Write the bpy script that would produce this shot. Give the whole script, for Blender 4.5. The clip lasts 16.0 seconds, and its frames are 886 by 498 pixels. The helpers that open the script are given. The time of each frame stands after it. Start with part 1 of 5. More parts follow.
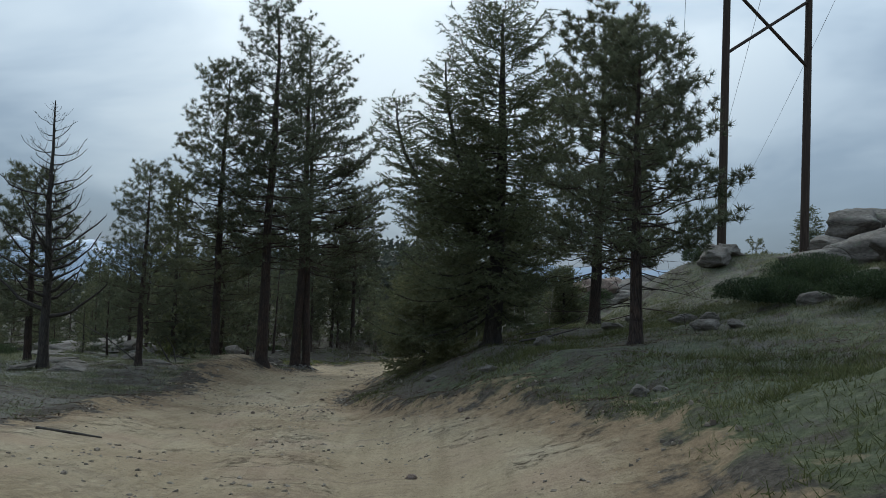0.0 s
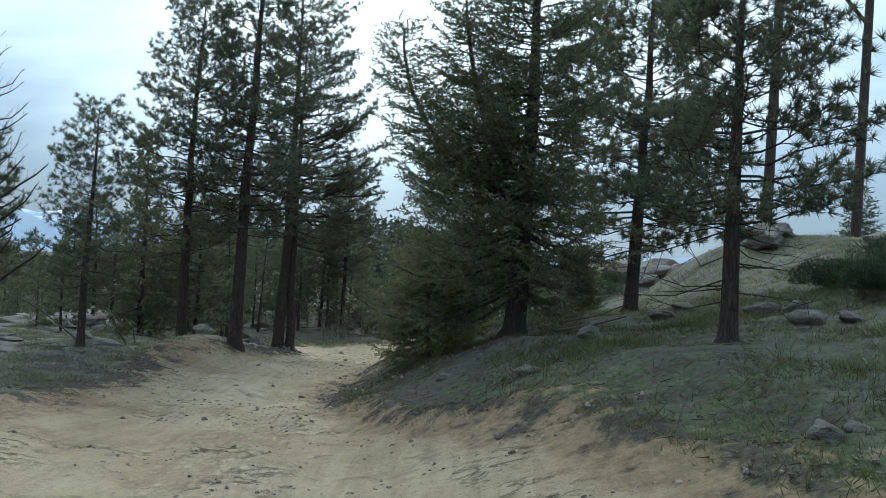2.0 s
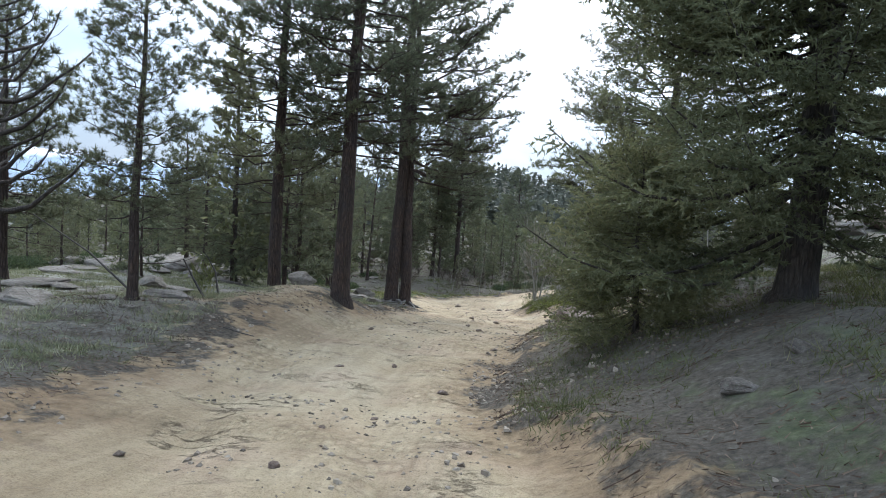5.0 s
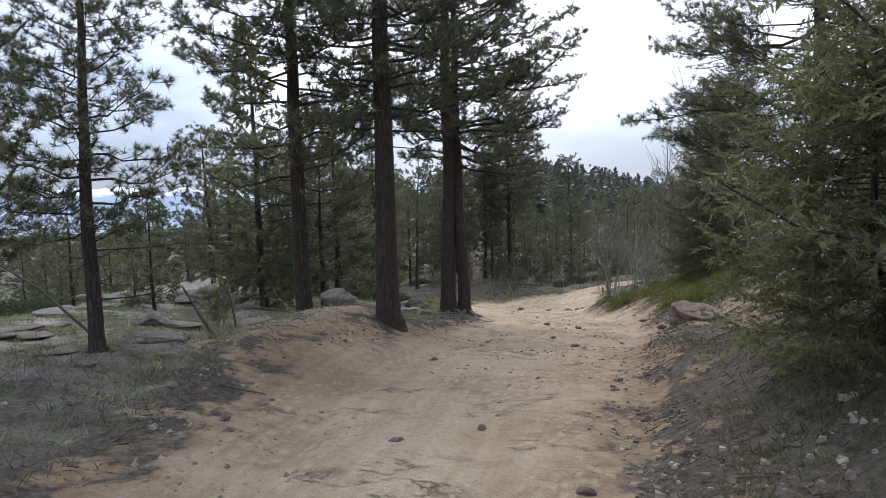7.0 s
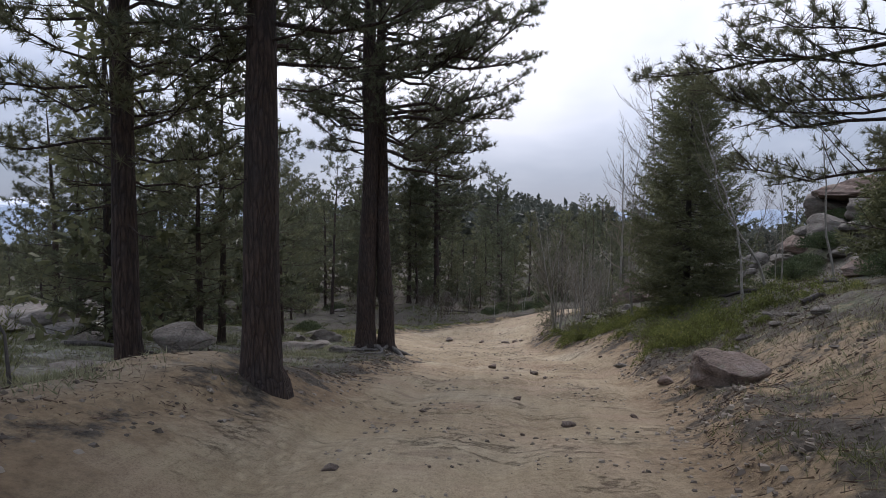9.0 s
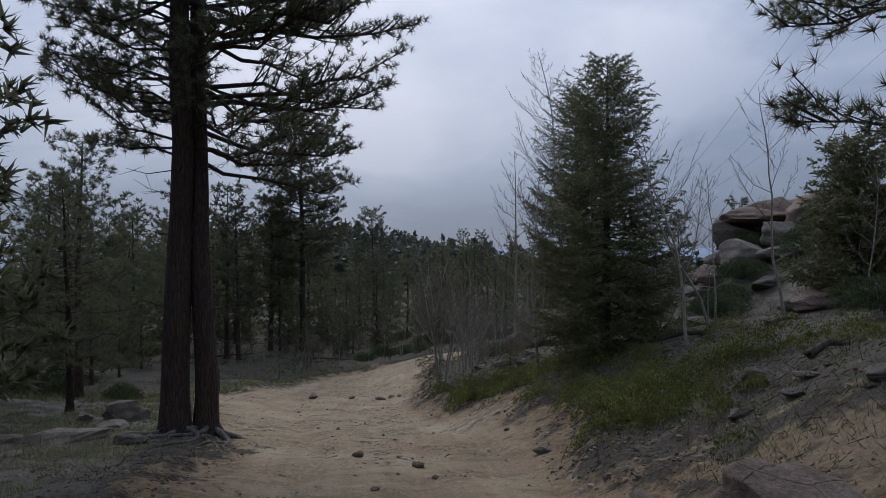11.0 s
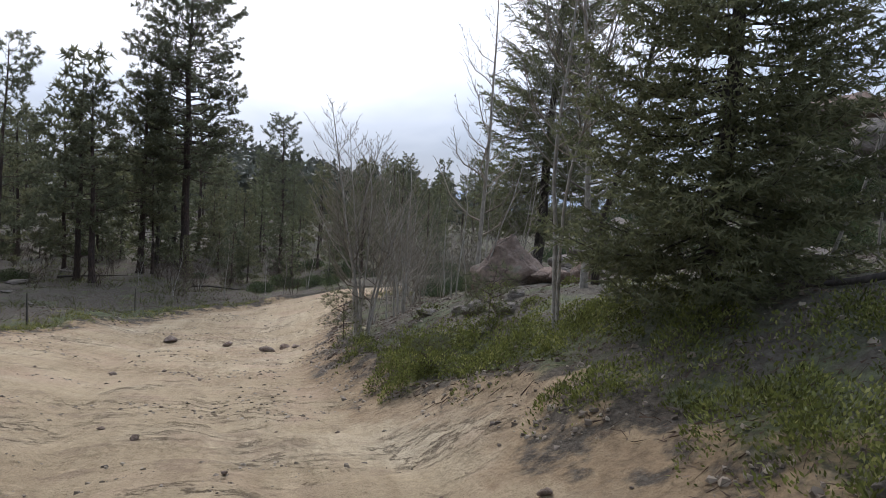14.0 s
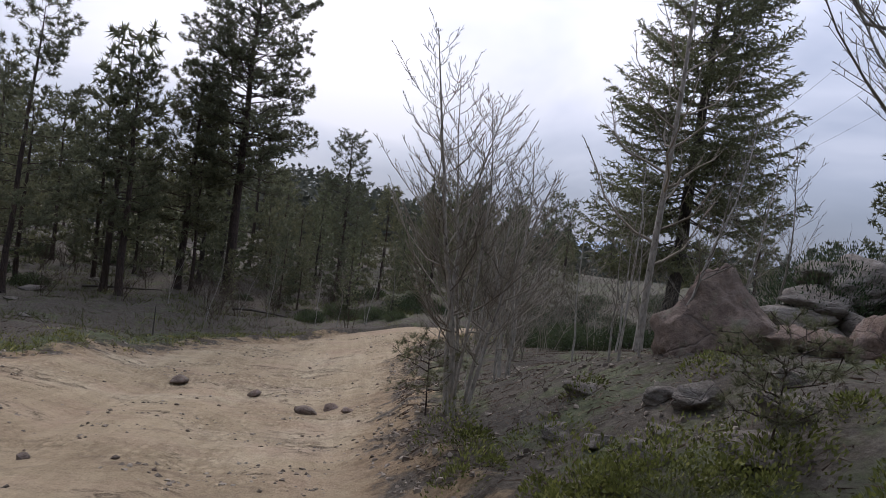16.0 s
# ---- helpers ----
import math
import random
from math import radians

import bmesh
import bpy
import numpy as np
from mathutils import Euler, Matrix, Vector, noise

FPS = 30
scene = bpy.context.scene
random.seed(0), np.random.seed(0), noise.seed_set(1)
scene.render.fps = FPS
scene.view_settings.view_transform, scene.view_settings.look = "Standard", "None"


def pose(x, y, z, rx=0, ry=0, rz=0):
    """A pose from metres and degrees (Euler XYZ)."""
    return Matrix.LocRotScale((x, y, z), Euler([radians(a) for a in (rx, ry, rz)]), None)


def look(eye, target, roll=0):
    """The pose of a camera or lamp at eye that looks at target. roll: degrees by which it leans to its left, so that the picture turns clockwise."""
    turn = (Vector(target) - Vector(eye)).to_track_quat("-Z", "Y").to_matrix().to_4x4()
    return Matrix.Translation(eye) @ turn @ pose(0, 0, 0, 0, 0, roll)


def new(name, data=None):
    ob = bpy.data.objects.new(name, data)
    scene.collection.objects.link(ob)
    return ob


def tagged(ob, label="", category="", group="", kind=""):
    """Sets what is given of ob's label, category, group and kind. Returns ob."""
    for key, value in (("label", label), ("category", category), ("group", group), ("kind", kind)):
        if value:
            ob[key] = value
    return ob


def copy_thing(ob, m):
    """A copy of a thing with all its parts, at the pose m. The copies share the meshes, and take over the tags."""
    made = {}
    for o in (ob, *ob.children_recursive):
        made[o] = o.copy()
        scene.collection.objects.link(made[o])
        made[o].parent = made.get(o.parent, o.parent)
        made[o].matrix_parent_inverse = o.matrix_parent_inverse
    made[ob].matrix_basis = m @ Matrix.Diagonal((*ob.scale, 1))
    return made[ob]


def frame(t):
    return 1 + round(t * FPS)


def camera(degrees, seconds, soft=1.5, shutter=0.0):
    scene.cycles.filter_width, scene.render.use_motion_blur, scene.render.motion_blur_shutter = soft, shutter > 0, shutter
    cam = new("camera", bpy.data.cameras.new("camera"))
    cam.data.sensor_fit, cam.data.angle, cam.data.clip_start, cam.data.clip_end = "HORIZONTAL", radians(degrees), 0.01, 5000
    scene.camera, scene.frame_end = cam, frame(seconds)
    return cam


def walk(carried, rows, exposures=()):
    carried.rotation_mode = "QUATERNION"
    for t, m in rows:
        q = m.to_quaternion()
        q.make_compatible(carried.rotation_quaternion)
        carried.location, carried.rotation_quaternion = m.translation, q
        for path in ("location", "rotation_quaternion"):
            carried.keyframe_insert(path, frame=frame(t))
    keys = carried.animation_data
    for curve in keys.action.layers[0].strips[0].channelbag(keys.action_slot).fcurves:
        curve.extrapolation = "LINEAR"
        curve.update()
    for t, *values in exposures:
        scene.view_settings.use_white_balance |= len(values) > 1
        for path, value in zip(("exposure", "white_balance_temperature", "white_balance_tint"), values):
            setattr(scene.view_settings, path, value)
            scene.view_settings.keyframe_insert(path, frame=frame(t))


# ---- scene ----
cam = camera(64.2, 16.0, 0.8)
PATH = [
    (0, (0.037, 0.007, 1.552), (0.04, 2.006, 1.603), 1.9),
    (0.5, (-0.153, 0.911, 1.48), (-0.137, 2.911, 1.51), 3.5),
    (1, (-0.25, 1.877, 1.426), (-0.222, 3.877, 1.453), 3.2),
    (1.5, (-0.286, 2.842, 1.379), (-0.256, 4.842, 1.397), 3.0),
    (2, (-0.394, 3.782, 1.251), (-0.368, 5.782, 1.25), 3.5),
    (2.5, (-0.52, 4.737, 1.256), (-0.512, 6.737, 1.221), 5.2),
    (3, (-0.753, 5.586, 1.153), (-0.78, 7.585, 1.102), 6.0),
    (3.5, (-0.853, 6.457, 1.05), (-0.925, 8.455, 0.989), 2.1),
    (4, (-1.29, 7.386, 0.819), (-1.424, 9.38, 0.75), 7.1),
    (4.5, (-1.683, 8.515, 0.773), (-1.881, 10.502, 0.664), 8.5),
    (5, (-1.921, 9.678, 0.549), (-2.178, 11.655, 0.39), 3.7),
    (5.2, (-2.09, 10.146, 0.487), (-2.354, 12.12, 0.312), 3.3),
    (7.3, (-3.105, 14.192, 0.038), (-3.499, 16.147, -0.108), -2.5),
    (7.5, (-3.228, 14.656, -0.017), (-3.621, 16.613, -0.143), -2.6),
    (8, (-3.43, 15.85, -0.156), (-3.782, 17.816, -0.257), -3.3),
    (8.5, (-3.625, 17.145, -0.292), (-3.891, 19.125, -0.387), -2.2),
    (9, (-3.818, 18.438, -0.377), (-3.981, 20.43, -0.468), -0.1),
    (9.2, (-3.854, 18.973, -0.39), (-3.969, 20.968, -0.447), 1.0),
    (11.3, (-3.6, 24.144, -0.72), (-3.378, 26.131, -0.705), -0.6),
    (11.5, (-3.561, 24.683, -0.772), (-3.314, 26.667, -0.828), -0.2),
    (12, (-3.452, 26.028, -0.97), (-3.149, 27.994, -1.178), -0.7),
    (12.5, (-3.393, 27.344, -1.21), (-3.047, 29.299, -1.452), 0.4),
    (13, (-3.344, 28.634, -1.443), (-2.973, 30.585, -1.681), 1.8),
    (13.5, (-3.25, 30.047, -1.689), (-2.86, 31.999, -1.887), 2.7),
    (14, (-3.11, 31.663, -1.858), (-2.692, 33.613, -2.011), 3.3),
    (14.5, (-3.064, 33.139, -2.065), (-2.65, 35.092, -2.181), 7.0),
    (15, (-3.062, 34.507, -2.156), (-2.734, 36.477, -2.252), 5.2),
    (15.5, (-3.024, 35.918, -2.351), (-2.724, 37.894, -2.42), 4.2),
    (16, (-3.149, 37.244, -2.555), (-2.898, 39.227, -2.613), 7.2),
]
LIGHTER = [(0, -.5), (1.5, -.1), (2.5, .5), (3.5, .7), (4.0, .76), (4.5, .93), (5.2, .95), (7.3, .5), (8.5, .08), (9.2, .02), (11.3, -.78), (11.6, -.63), (12.0, -.3), (12.5, .02), (13.0, .2), (14.0, .38), (15.0, .25), (15.5, .0), (16.0, -.06)]
WARMTH = [(0, 5700), (2, 5400), (3.5, 5500), (4.5, 5650), (5.2, 5750), (7.3, 6000), (9.2, 6050), (11.3, 5700), (12, 5850), (13, 6050), (16, 6100)]
PINK = [(0, 1), (2, -5), (3.5, -2), (4.5, 5), (7.3, 16), (9.2, 18), (11.3, 14), (12, 3), (13, 7), (14.5, 19), (16, 20)]
walk(cam, [(t, look(eye, target, roll)) for t, eye, target, roll in PATH], [(t, stops, np.interp(t, *zip(*WARMTH)), np.interp(t, *zip(*PINK))) for t, stops in LIGHTER])

# ---- light ----
SUN_EL, SUN_AZ = radians(42), radians(-5)
sun = new("sun", bpy.data.lights.new("sun", "SUN"))
sun.data.energy, sun.data.angle, sun.data.color = 1.45, radians(16), (1.0, 0.95, 0.88)
sun_way = Vector((math.sin(SUN_AZ) * math.cos(SUN_EL), math.cos(SUN_AZ) * math.cos(SUN_EL), math.sin(SUN_EL)))
sun.matrix_world = look(sun_way * 100, (0, 0, 0))


class Nodes:
    """Short hand for a node tree."""

    def __init__(self, tree):
        self.tree = tree
        tree.nodes.clear()

    def add(self, kind, _out=0, **given):
        n = self.tree.nodes.new(kind)
        for key, value in given.items():
            if key.startswith("i_"):
                self.plug(n.inputs[key[2:].replace("_", " ")], value)
            elif key.startswith("n") and key[1:].isdigit():
                self.plug(n.inputs[int(key[1:])], value)
            elif key == "operation":
                n.operation = value
            elif key == "use_clamp":
                n.use_clamp = value
            elif key == "feature":
                n.feature = value
            elif key == "attribute_name":
                n.attribute_name = value
        return n.outputs[_out] if len(n.outputs) else n

    def plug(self, socket, value):
        if isinstance(value, bpy.types.NodeSocket):
            self.tree.links.new(value, socket)
        else:
            socket.default_value = value

    def noise(self, where, scale, detail=4.0, rough=0.55):
        return self.add("ShaderNodeTexNoise", n0=where, i_Scale=scale, i_Detail=detail, i_Roughness=rough)

    def ramp(self, fac, *stops):
        out = self.add("ShaderNodeValToRGB", n0=fac)
        e = out.node.color_ramp.elements
        while len(e) < len(stops):
            e.new(0.5)
        for el, (p, c) in zip(e, stops):
            el.position, el.color = p, (*c, 1) if len(c) == 3 else c
        return out

    def mix(self, fac, a, b, kind="MIX"):
        n = self.tree.nodes.new("ShaderNodeMix")
        n.data_type, n.blend_type = "RGBA", kind
        for k, v in ((0, fac), (6, a), (7, b)):
            self.plug(n.inputs[k], (*v, 1) if isinstance(v, tuple) and len(v) == 3 else v)
        return n.outputs[2]

    def math(self, op, a, b=0.0, clamp=False):
        return self.add("ShaderNodeMath", operation=op, n0=a, n1=b, use_clamp=clamp)

    def fit(self, v, a, b, c=0.0, d=1.0):
        return self.add("ShaderNodeMapRange", n0=v, n1=a, n2=b, n3=c, n4=d)


def make_world():
    world = bpy.data.worlds.new("overcast_sky")
    scene.world = world
    world.use_nodes = True
    g = Nodes(world.node_tree)
    way = g.add("ShaderNodeTexCoord")
    sky = g.add("ShaderNodeTexSky")
    sky.node.sky_type, sky.node.sun_disc, sky.node.sun_elevation, sky.node.sun_rotation = "NISHITA", False, SUN_EL, SUN_AZ
    sky = g.mix(1.0, sky, (0.10, 0.10, 0.10), "MULTIPLY")
    flat = g.add("ShaderNodeMapping", n0=way, i_Scale=(1.0, 1.0, 2.6))
    clouds = g.add("ShaderNodeTexNoise", n0=flat, i_Scale=1.7, i_Detail=5.0, i_Roughness=0.5, i_Distortion=0.4)
    near = g.add("ShaderNodeVectorMath", 1, operation="DOT_PRODUCT", n0=way, n1=tuple(sun_way))
    glow = g.fit(near, 0.74, 0.985)
    thin = g.math("ADD", g.math("MULTIPLY", g.fit(clouds, 0.36, 0.64), 0.56), g.math("MULTIPLY", glow, 0.80), True)
    veil = g.ramp(thin, (0.0, (0.33, 0.39, 0.475)), (0.35, (0.48, 0.545, 0.64)), (0.6, (0.76, 0.81, 0.88)), (1.0, (1.2, 1.195, 1.18)))
    colour = g.mix(0.88, sky, veil)
    up = g.fit(g.add("ShaderNodeSeparateXYZ", "Z", n0=way), 0.05, 0.75, 0.82, 1.75)
    colour = g.add("ShaderNodeVectorMath", operation="MULTIPLY", n0=colour, n1=g.add("ShaderNodeCombineXYZ", n0=up, n1=up, n2=up))
    g.add("ShaderNodeOutputWorld", n0=g.add("ShaderNodeBackground", n0=colour, n1=1.0))


make_world()


# ---- materials ----
def surface(name, build, rough=0.9, bump=0.3, bump_way=0.02, spec=0.25):
    """A material: build(g, where, g.rand) returns colour and a height for the bump, or None."""
    m = bpy.data.materials.new(name)
    m.use_nodes = True
    g = Nodes(m.node_tree)
    where = g.add("ShaderNodeTexCoord", 3)
    colour, height = build(g, where)
    kw = {}
    if height is not None:
        kw["i_Normal"] = g.add("ShaderNodeBump", n0=bump, n1=bump_way, i_Height=height)
    b = g.add("ShaderNodeBsdfPrincipled", i_Base_Color=colour, i_Roughness=rough, i_Specular_IOR_Level=spec, **kw)
    g.add("ShaderNodeOutputMaterial", n0=b)
    return m


def leafy(name, dark, light, tip, rough=0.5, clear=0.4, patches=0.9):
    """Needles and leaves: a little light comes through; each blade has its own tone."""
    m = bpy.data.materials.new(name)
    m.use_nodes = True
    g = Nodes(m.node_tree)
    isle = g.add("ShaderNodeNewGeometry", "Random Per Island")
    where = g.add("ShaderNodeTexCoord", 3)
    patch = g.noise(where, patches, 2.0)
    tone = g.math("ADD", g.math("MULTIPLY", isle, 0.5), g.math("MULTIPLY", g.fit(patch, 0.3, 0.7), 0.5))
    colour = g.ramp(tone, (0.1, dark), (0.65, light), (0.97, tip))
    own = g.add("ShaderNodeObjectInfo", "Random")
    colour = g.mix(1.0, colour, g.ramp(own, (0.0, (0.8, 0.84, 0.85)), (1.0, (1.1, 1.05, 0.95))), "MULTIPLY")
    a = g.add("ShaderNodeBsdfPrincipled", i_Base_Color=colour, i_Roughness=rough, i_Specular_IOR_Level=0.15)
    b = g.add("ShaderNodeBsdfTranslucent", i_Color=colour)
    g.add("ShaderNodeOutputMaterial", n0=g.add("ShaderNodeMixShader", n0=clear, n1=a, n2=b))
    return m


def sand_colour(g, where):
    big = g.noise(where, 0.35, 4.0)
    fine = g.noise(where, 15.0, 8.0, 0.72)
    c = g.ramp(big, (0.30, (0.325, 0.245, 0.15)), (0.52, (0.415, 0.328, 0.205)), (0.72, (0.47, 0.39, 0.265)))
    c = g.mix(0.55, c, g.ramp(fine, (0.28, (0.45, 0.42, 0.38)), (0.5, (0.9, 0.9, 0.9)), (0.75, (1.15, 1.12, 1.1))), "MULTIPLY")
    specks = g.add("ShaderNodeTexVoronoi", n0=where, i_Scale=26.0)
    dots = g.ramp(specks, (0.05, (0.35, 0.31, 0.27)), (0.13, (1, 1, 1)))
    patch = g.fit(g.noise(where, 1.3, 2.0), 0.46, 0.6)
    return g.mix(g.math("MULTIPLY", patch, 0.6), c, g.mix(1.0, c, dots, "MULTIPLY")), fine


def build_ground(g, where):
    sand, fine = sand_colour(g, where)
    mid = g.noise(where, 1.7, 6.0, 0.65)
    litter = g.ramp(g.noise(where, 14.0, 6.0, 0.7), (0.28, (0.02, 0.016, 0.012)), (0.48, (0.074, 0.060, 0.044)), (0.62, (0.115, 0.098, 0.074)), (0.78, (0.20, 0.185, 0.155)))
    green = g.ramp(g.noise(where, 8.0, 5.0, 0.7), (0.3, (0.035, 0.042, 0.018)), (0.5, (0.08, 0.09, 0.04)), (0.72, (0.16, 0.16, 0.085)))
    grassy = g.add("ShaderNodeAttribute", 2, attribute_name="grassy")
    k = g.math("ADD", grassy, g.fit(mid, 0.3, 0.7, -0.5, 0.5))
    c = g.mix(g.fit(k, 0.35, 0.65), litter, green)
    sandy = g.add("ShaderNodeAttribute", 2, attribute_name="sandy")
    s = g.math("ADD", sandy, g.fit(mid, 0.3, 0.7, -0.45, 0.45))
    soil = g.mix(1.0, sand, g.ramp(g.noise(where, 5.0, 7.0, 0.7), (0.28, (0.38, 0.34, 0.32)), (0.5, (0.72, 0.66, 0.62)), (0.75, (0.98, 0.95, 0.92))), "MULTIPLY")
    c = g.mix(g.fit(s, 0.4, 0.62), c, soil)
    rocky = g.add("ShaderNodeAttribute", 2, attribute_name="rocky")
    slab = g.noise(g.add("ShaderNodeMapping", n0=where, i_Scale=(0.6, 1.5, 1.0)), 1.0, 9.0, 0.66)
    r = g.math("MULTIPLY", rocky, g.fit(slab, 0.40, 0.54))
    c = g.mix(r, c, g.ramp(g.noise(where, 6.0, 6.0, 0.7), (0.3, (0.15, 0.142, 0.115)), (0.5, (0.33, 0.312, 0.262)), (0.7, (0.47, 0.45, 0.395))))
    return c, g.math("ADD", fine, g.math("ADD", g.math("MULTIPLY", mid, 1.4), g.math("MULTIPLY", r, 1.2)))


def build_road(g, where):
    rim, rim_height = build_ground(g, where)
    c, fine = sand_colour(g, where)
    lumps = g.noise(where, 3.0, 5.0, 0.6)
    across = g.noise(g.add("ShaderNodeMapping", n0=where, i_Scale=(1.0, 2.0, 1.0)), 1.4, 7.0, 0.6)
    ledge = g.fit(across, 0.56, 0.66)
    c = g.mix(g.math("MULTIPLY", ledge, 0.45), c, (0.20, 0.145, 0.10))
    wheel = g.noise(g.add("ShaderNodeMapping", n0=where, i_Scale=(4.0, 0.25, 1.0)), 1.3, 4.0, 0.6)
    c = g.mix(0.5, c, g.ramp(wheel, (0.33, (0.72, 0.70, 0.66)), (0.6, (1.1, 1.1, 1.1))), "MULTIPLY")
    worn = g.fit(g.noise(where, 0.8, 3.0), 0.5, 0.7)
    c = g.mix(g.math("MULTIPLY", worn, 0.35), c, (0.40, 0.27, 0.19))
    tread = g.add("ShaderNodeTexVoronoi", n0=g.add("ShaderNodeMapping", n0=where, i_Scale=(1.0, 0.6, 1.0)), i_Scale=9.0)
    clods = g.fit(tread, 0.1, 0.55)
    churned = g.math("MULTIPLY", g.fit(g.noise(where, 0.55, 3.0), 0.48, 0.62), 0.45)
    c = g.mix(churned, c, g.ramp(clods, (0.0, (1.1, 1.08, 1.06)), (0.5, (0.95, 0.94, 0.93)), (1.0, (0.6, 0.56, 0.52))), "MULTIPLY")
    grit = g.noise(where, 60.0, 3.0, 0.8)
    c = g.mix(0.45, c, g.ramp(grit, (0.3, (0.5, 0.47, 0.44)), (0.5, (0.98, 0.98, 0.98)), (0.72, (1.25, 1.22, 1.2))), "MULTIPLY")
    wander = g.noise(g.add("ShaderNodeMapping", n0=where, i_Scale=(1.0, 1.9, 1.0)), 1.1, 9.0, 0.68)
    line = g.fit(g.math("ABSOLUTE", g.math("SUBTRACT", wander, 0.5)), 0.0, 0.016, 1.0, 0.0)
    line = g.math("MULTIPLY", line, g.fit(g.noise(where, 0.7, 4.0, 0.6), 0.52, 0.64))
    c = g.mix(g.math("MULTIPLY", line, 0.7), c, (0.12, 0.085, 0.055))
    inner = g.math("ADD", g.add("ShaderNodeAttribute", 2, attribute_name="inner"), g.fit(lumps, 0.3, 0.7, -0.3, 0.3))
    k = g.fit(inner, 0.3, 0.7)
    height = g.math("ADD", g.math("MULTIPLY", fine, 0.8), g.math("ADD", g.math("SUBTRACT", lumps, g.math("MULTIPLY", line, 0.8)), g.math("MULTIPLY", across, 1.2)))
    return g.mix(k, rim, c), g.math("SUBTRACT", height, g.math("MULTIPLY", clods, g.math("MULTIPLY", churned, 1.5)))


def build_bark(red, dark):
    def build(g, where):
        stretched = g.add("ShaderNodeMapping", n0=where, i_Scale=(1.0, 1.0, 0.16))
        bent = g.mix(0.06, stretched, g.add("ShaderNodeTexNoise", "Color", n0=stretched, i_Scale=9.0, i_Detail=4.0))
        plates = g.add("ShaderNodeTexVoronoi", feature="DISTANCE_TO_EDGE", n0=bent, i_Scale=19.0)
        grain = g.noise(stretched, 34.0, 7.0, 0.72)
        patch = g.noise(where, 2.2, 4.0, 0.6)
        c = g.ramp(grain, (0.3, tuple(v * 0.45 for v in red)), (0.52, red), (0.78, tuple(min(1, v * 1.9) for v in red)))
        c = g.mix(g.fit(plates, 0.0, 0.12, 0.45, 1.0), dark, c)
        c = g.mix(g.fit(patch, 0.35, 0.65, 0.0, 0.55), c, tuple(0.5 * v + 0.03 for v in dark))
        return c, g.math("ADD", g.fit(plates, 0.0, 0.2), g.math("MULTIPLY", grain, 0.9))
    return build


def build_aspen(g, where):
    squat = g.add("ShaderNodeMapping", n0=where, i_Scale=(5.0, 5.0, 2.6))
    marks = g.noise(squat, 4.0, 5.0, 0.65)
    c = g.ramp(marks, (0.28, (0.05, 0.044, 0.038)), (0.40, (0.22, 0.20, 0.17)), (0.7, (0.42, 0.39, 0.335)))
    return c, marks


def build_rock(warm):
    def build(g, where):
        big = g.noise(where, 1.4, 5.0, 0.6)
        fine = g.noise(where, 17.0, 6.0, 0.7)
        c = g.ramp(big, (0.28, (0.11 + 0.02 * warm, 0.098, 0.082)), (0.5, (0.20 + 0.05 * warm, 0.182 + 0.012 * warm, 0.155)), (0.74, (0.30 + 0.03 * warm, 0.28, 0.245)))
        c = g.mix(0.6, c, g.ramp(fine, (0.3, (0.45, 0.45, 0.45)), (0.55, (1, 1, 1)), (0.8, (1.2, 1.2, 1.2))), "MULTIPLY")
        lichen = g.fit(g.noise(where, 4.3, 5.0, 0.7), 0.56, 0.64)
        c = g.mix(g.math("MULTIPLY", lichen, 0.5), c, (0.17, 0.19, 0.13))
        bent = g.mix(0.35, where, g.add("ShaderNodeTexNoise", "Color", n0=where, i_Scale=1.1, i_Detail=4.0))
        cracks = g.add("ShaderNodeTexVoronoi", feature="DISTANCE_TO_EDGE", n0=g.add("ShaderNodeMapping", n0=bent, i_Scale=(1, 1, 2.2)), i_Scale=1.1)
        crack = g.fit(cracks, 0.0, 0.02, 0.55, 1.0)
        pits = g.add("ShaderNodeTexVoronoi", n0=where, i_Scale=11.0)
        c = g.mix(0.5, c, g.ramp(pits, (0.1, (1.2, 1.18, 1.15)), (0.45, (0.9, 0.9, 0.9)), (0.75, (0.55, 0.54, 0.53))), "MULTIPLY")
        c = g.mix(crack, (0.07, 0.062, 0.055), c)
        return c, g.math("ADD", g.math("ADD", fine, g.math("MULTIPLY", big, 2.0)), crack)
    return build


def build_wood(c0, c1):
    def build(g, where):
        grain = g.noise(g.add("ShaderNodeMapping", n0=where, i_Scale=(1, 1, 0.06)), 22.0, 5.0, 0.65)
        return g.ramp(grain, (0.3, c0), (0.7, c1)), grain
    return build


def build_hazy_mountain(g, where):
    # rock below, snow above; the blue of distance haze is painted into both
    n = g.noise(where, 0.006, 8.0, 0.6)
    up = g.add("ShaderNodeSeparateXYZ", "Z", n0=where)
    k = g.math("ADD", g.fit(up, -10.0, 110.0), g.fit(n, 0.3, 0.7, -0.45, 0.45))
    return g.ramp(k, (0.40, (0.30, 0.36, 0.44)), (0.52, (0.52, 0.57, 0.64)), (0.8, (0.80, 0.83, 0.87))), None


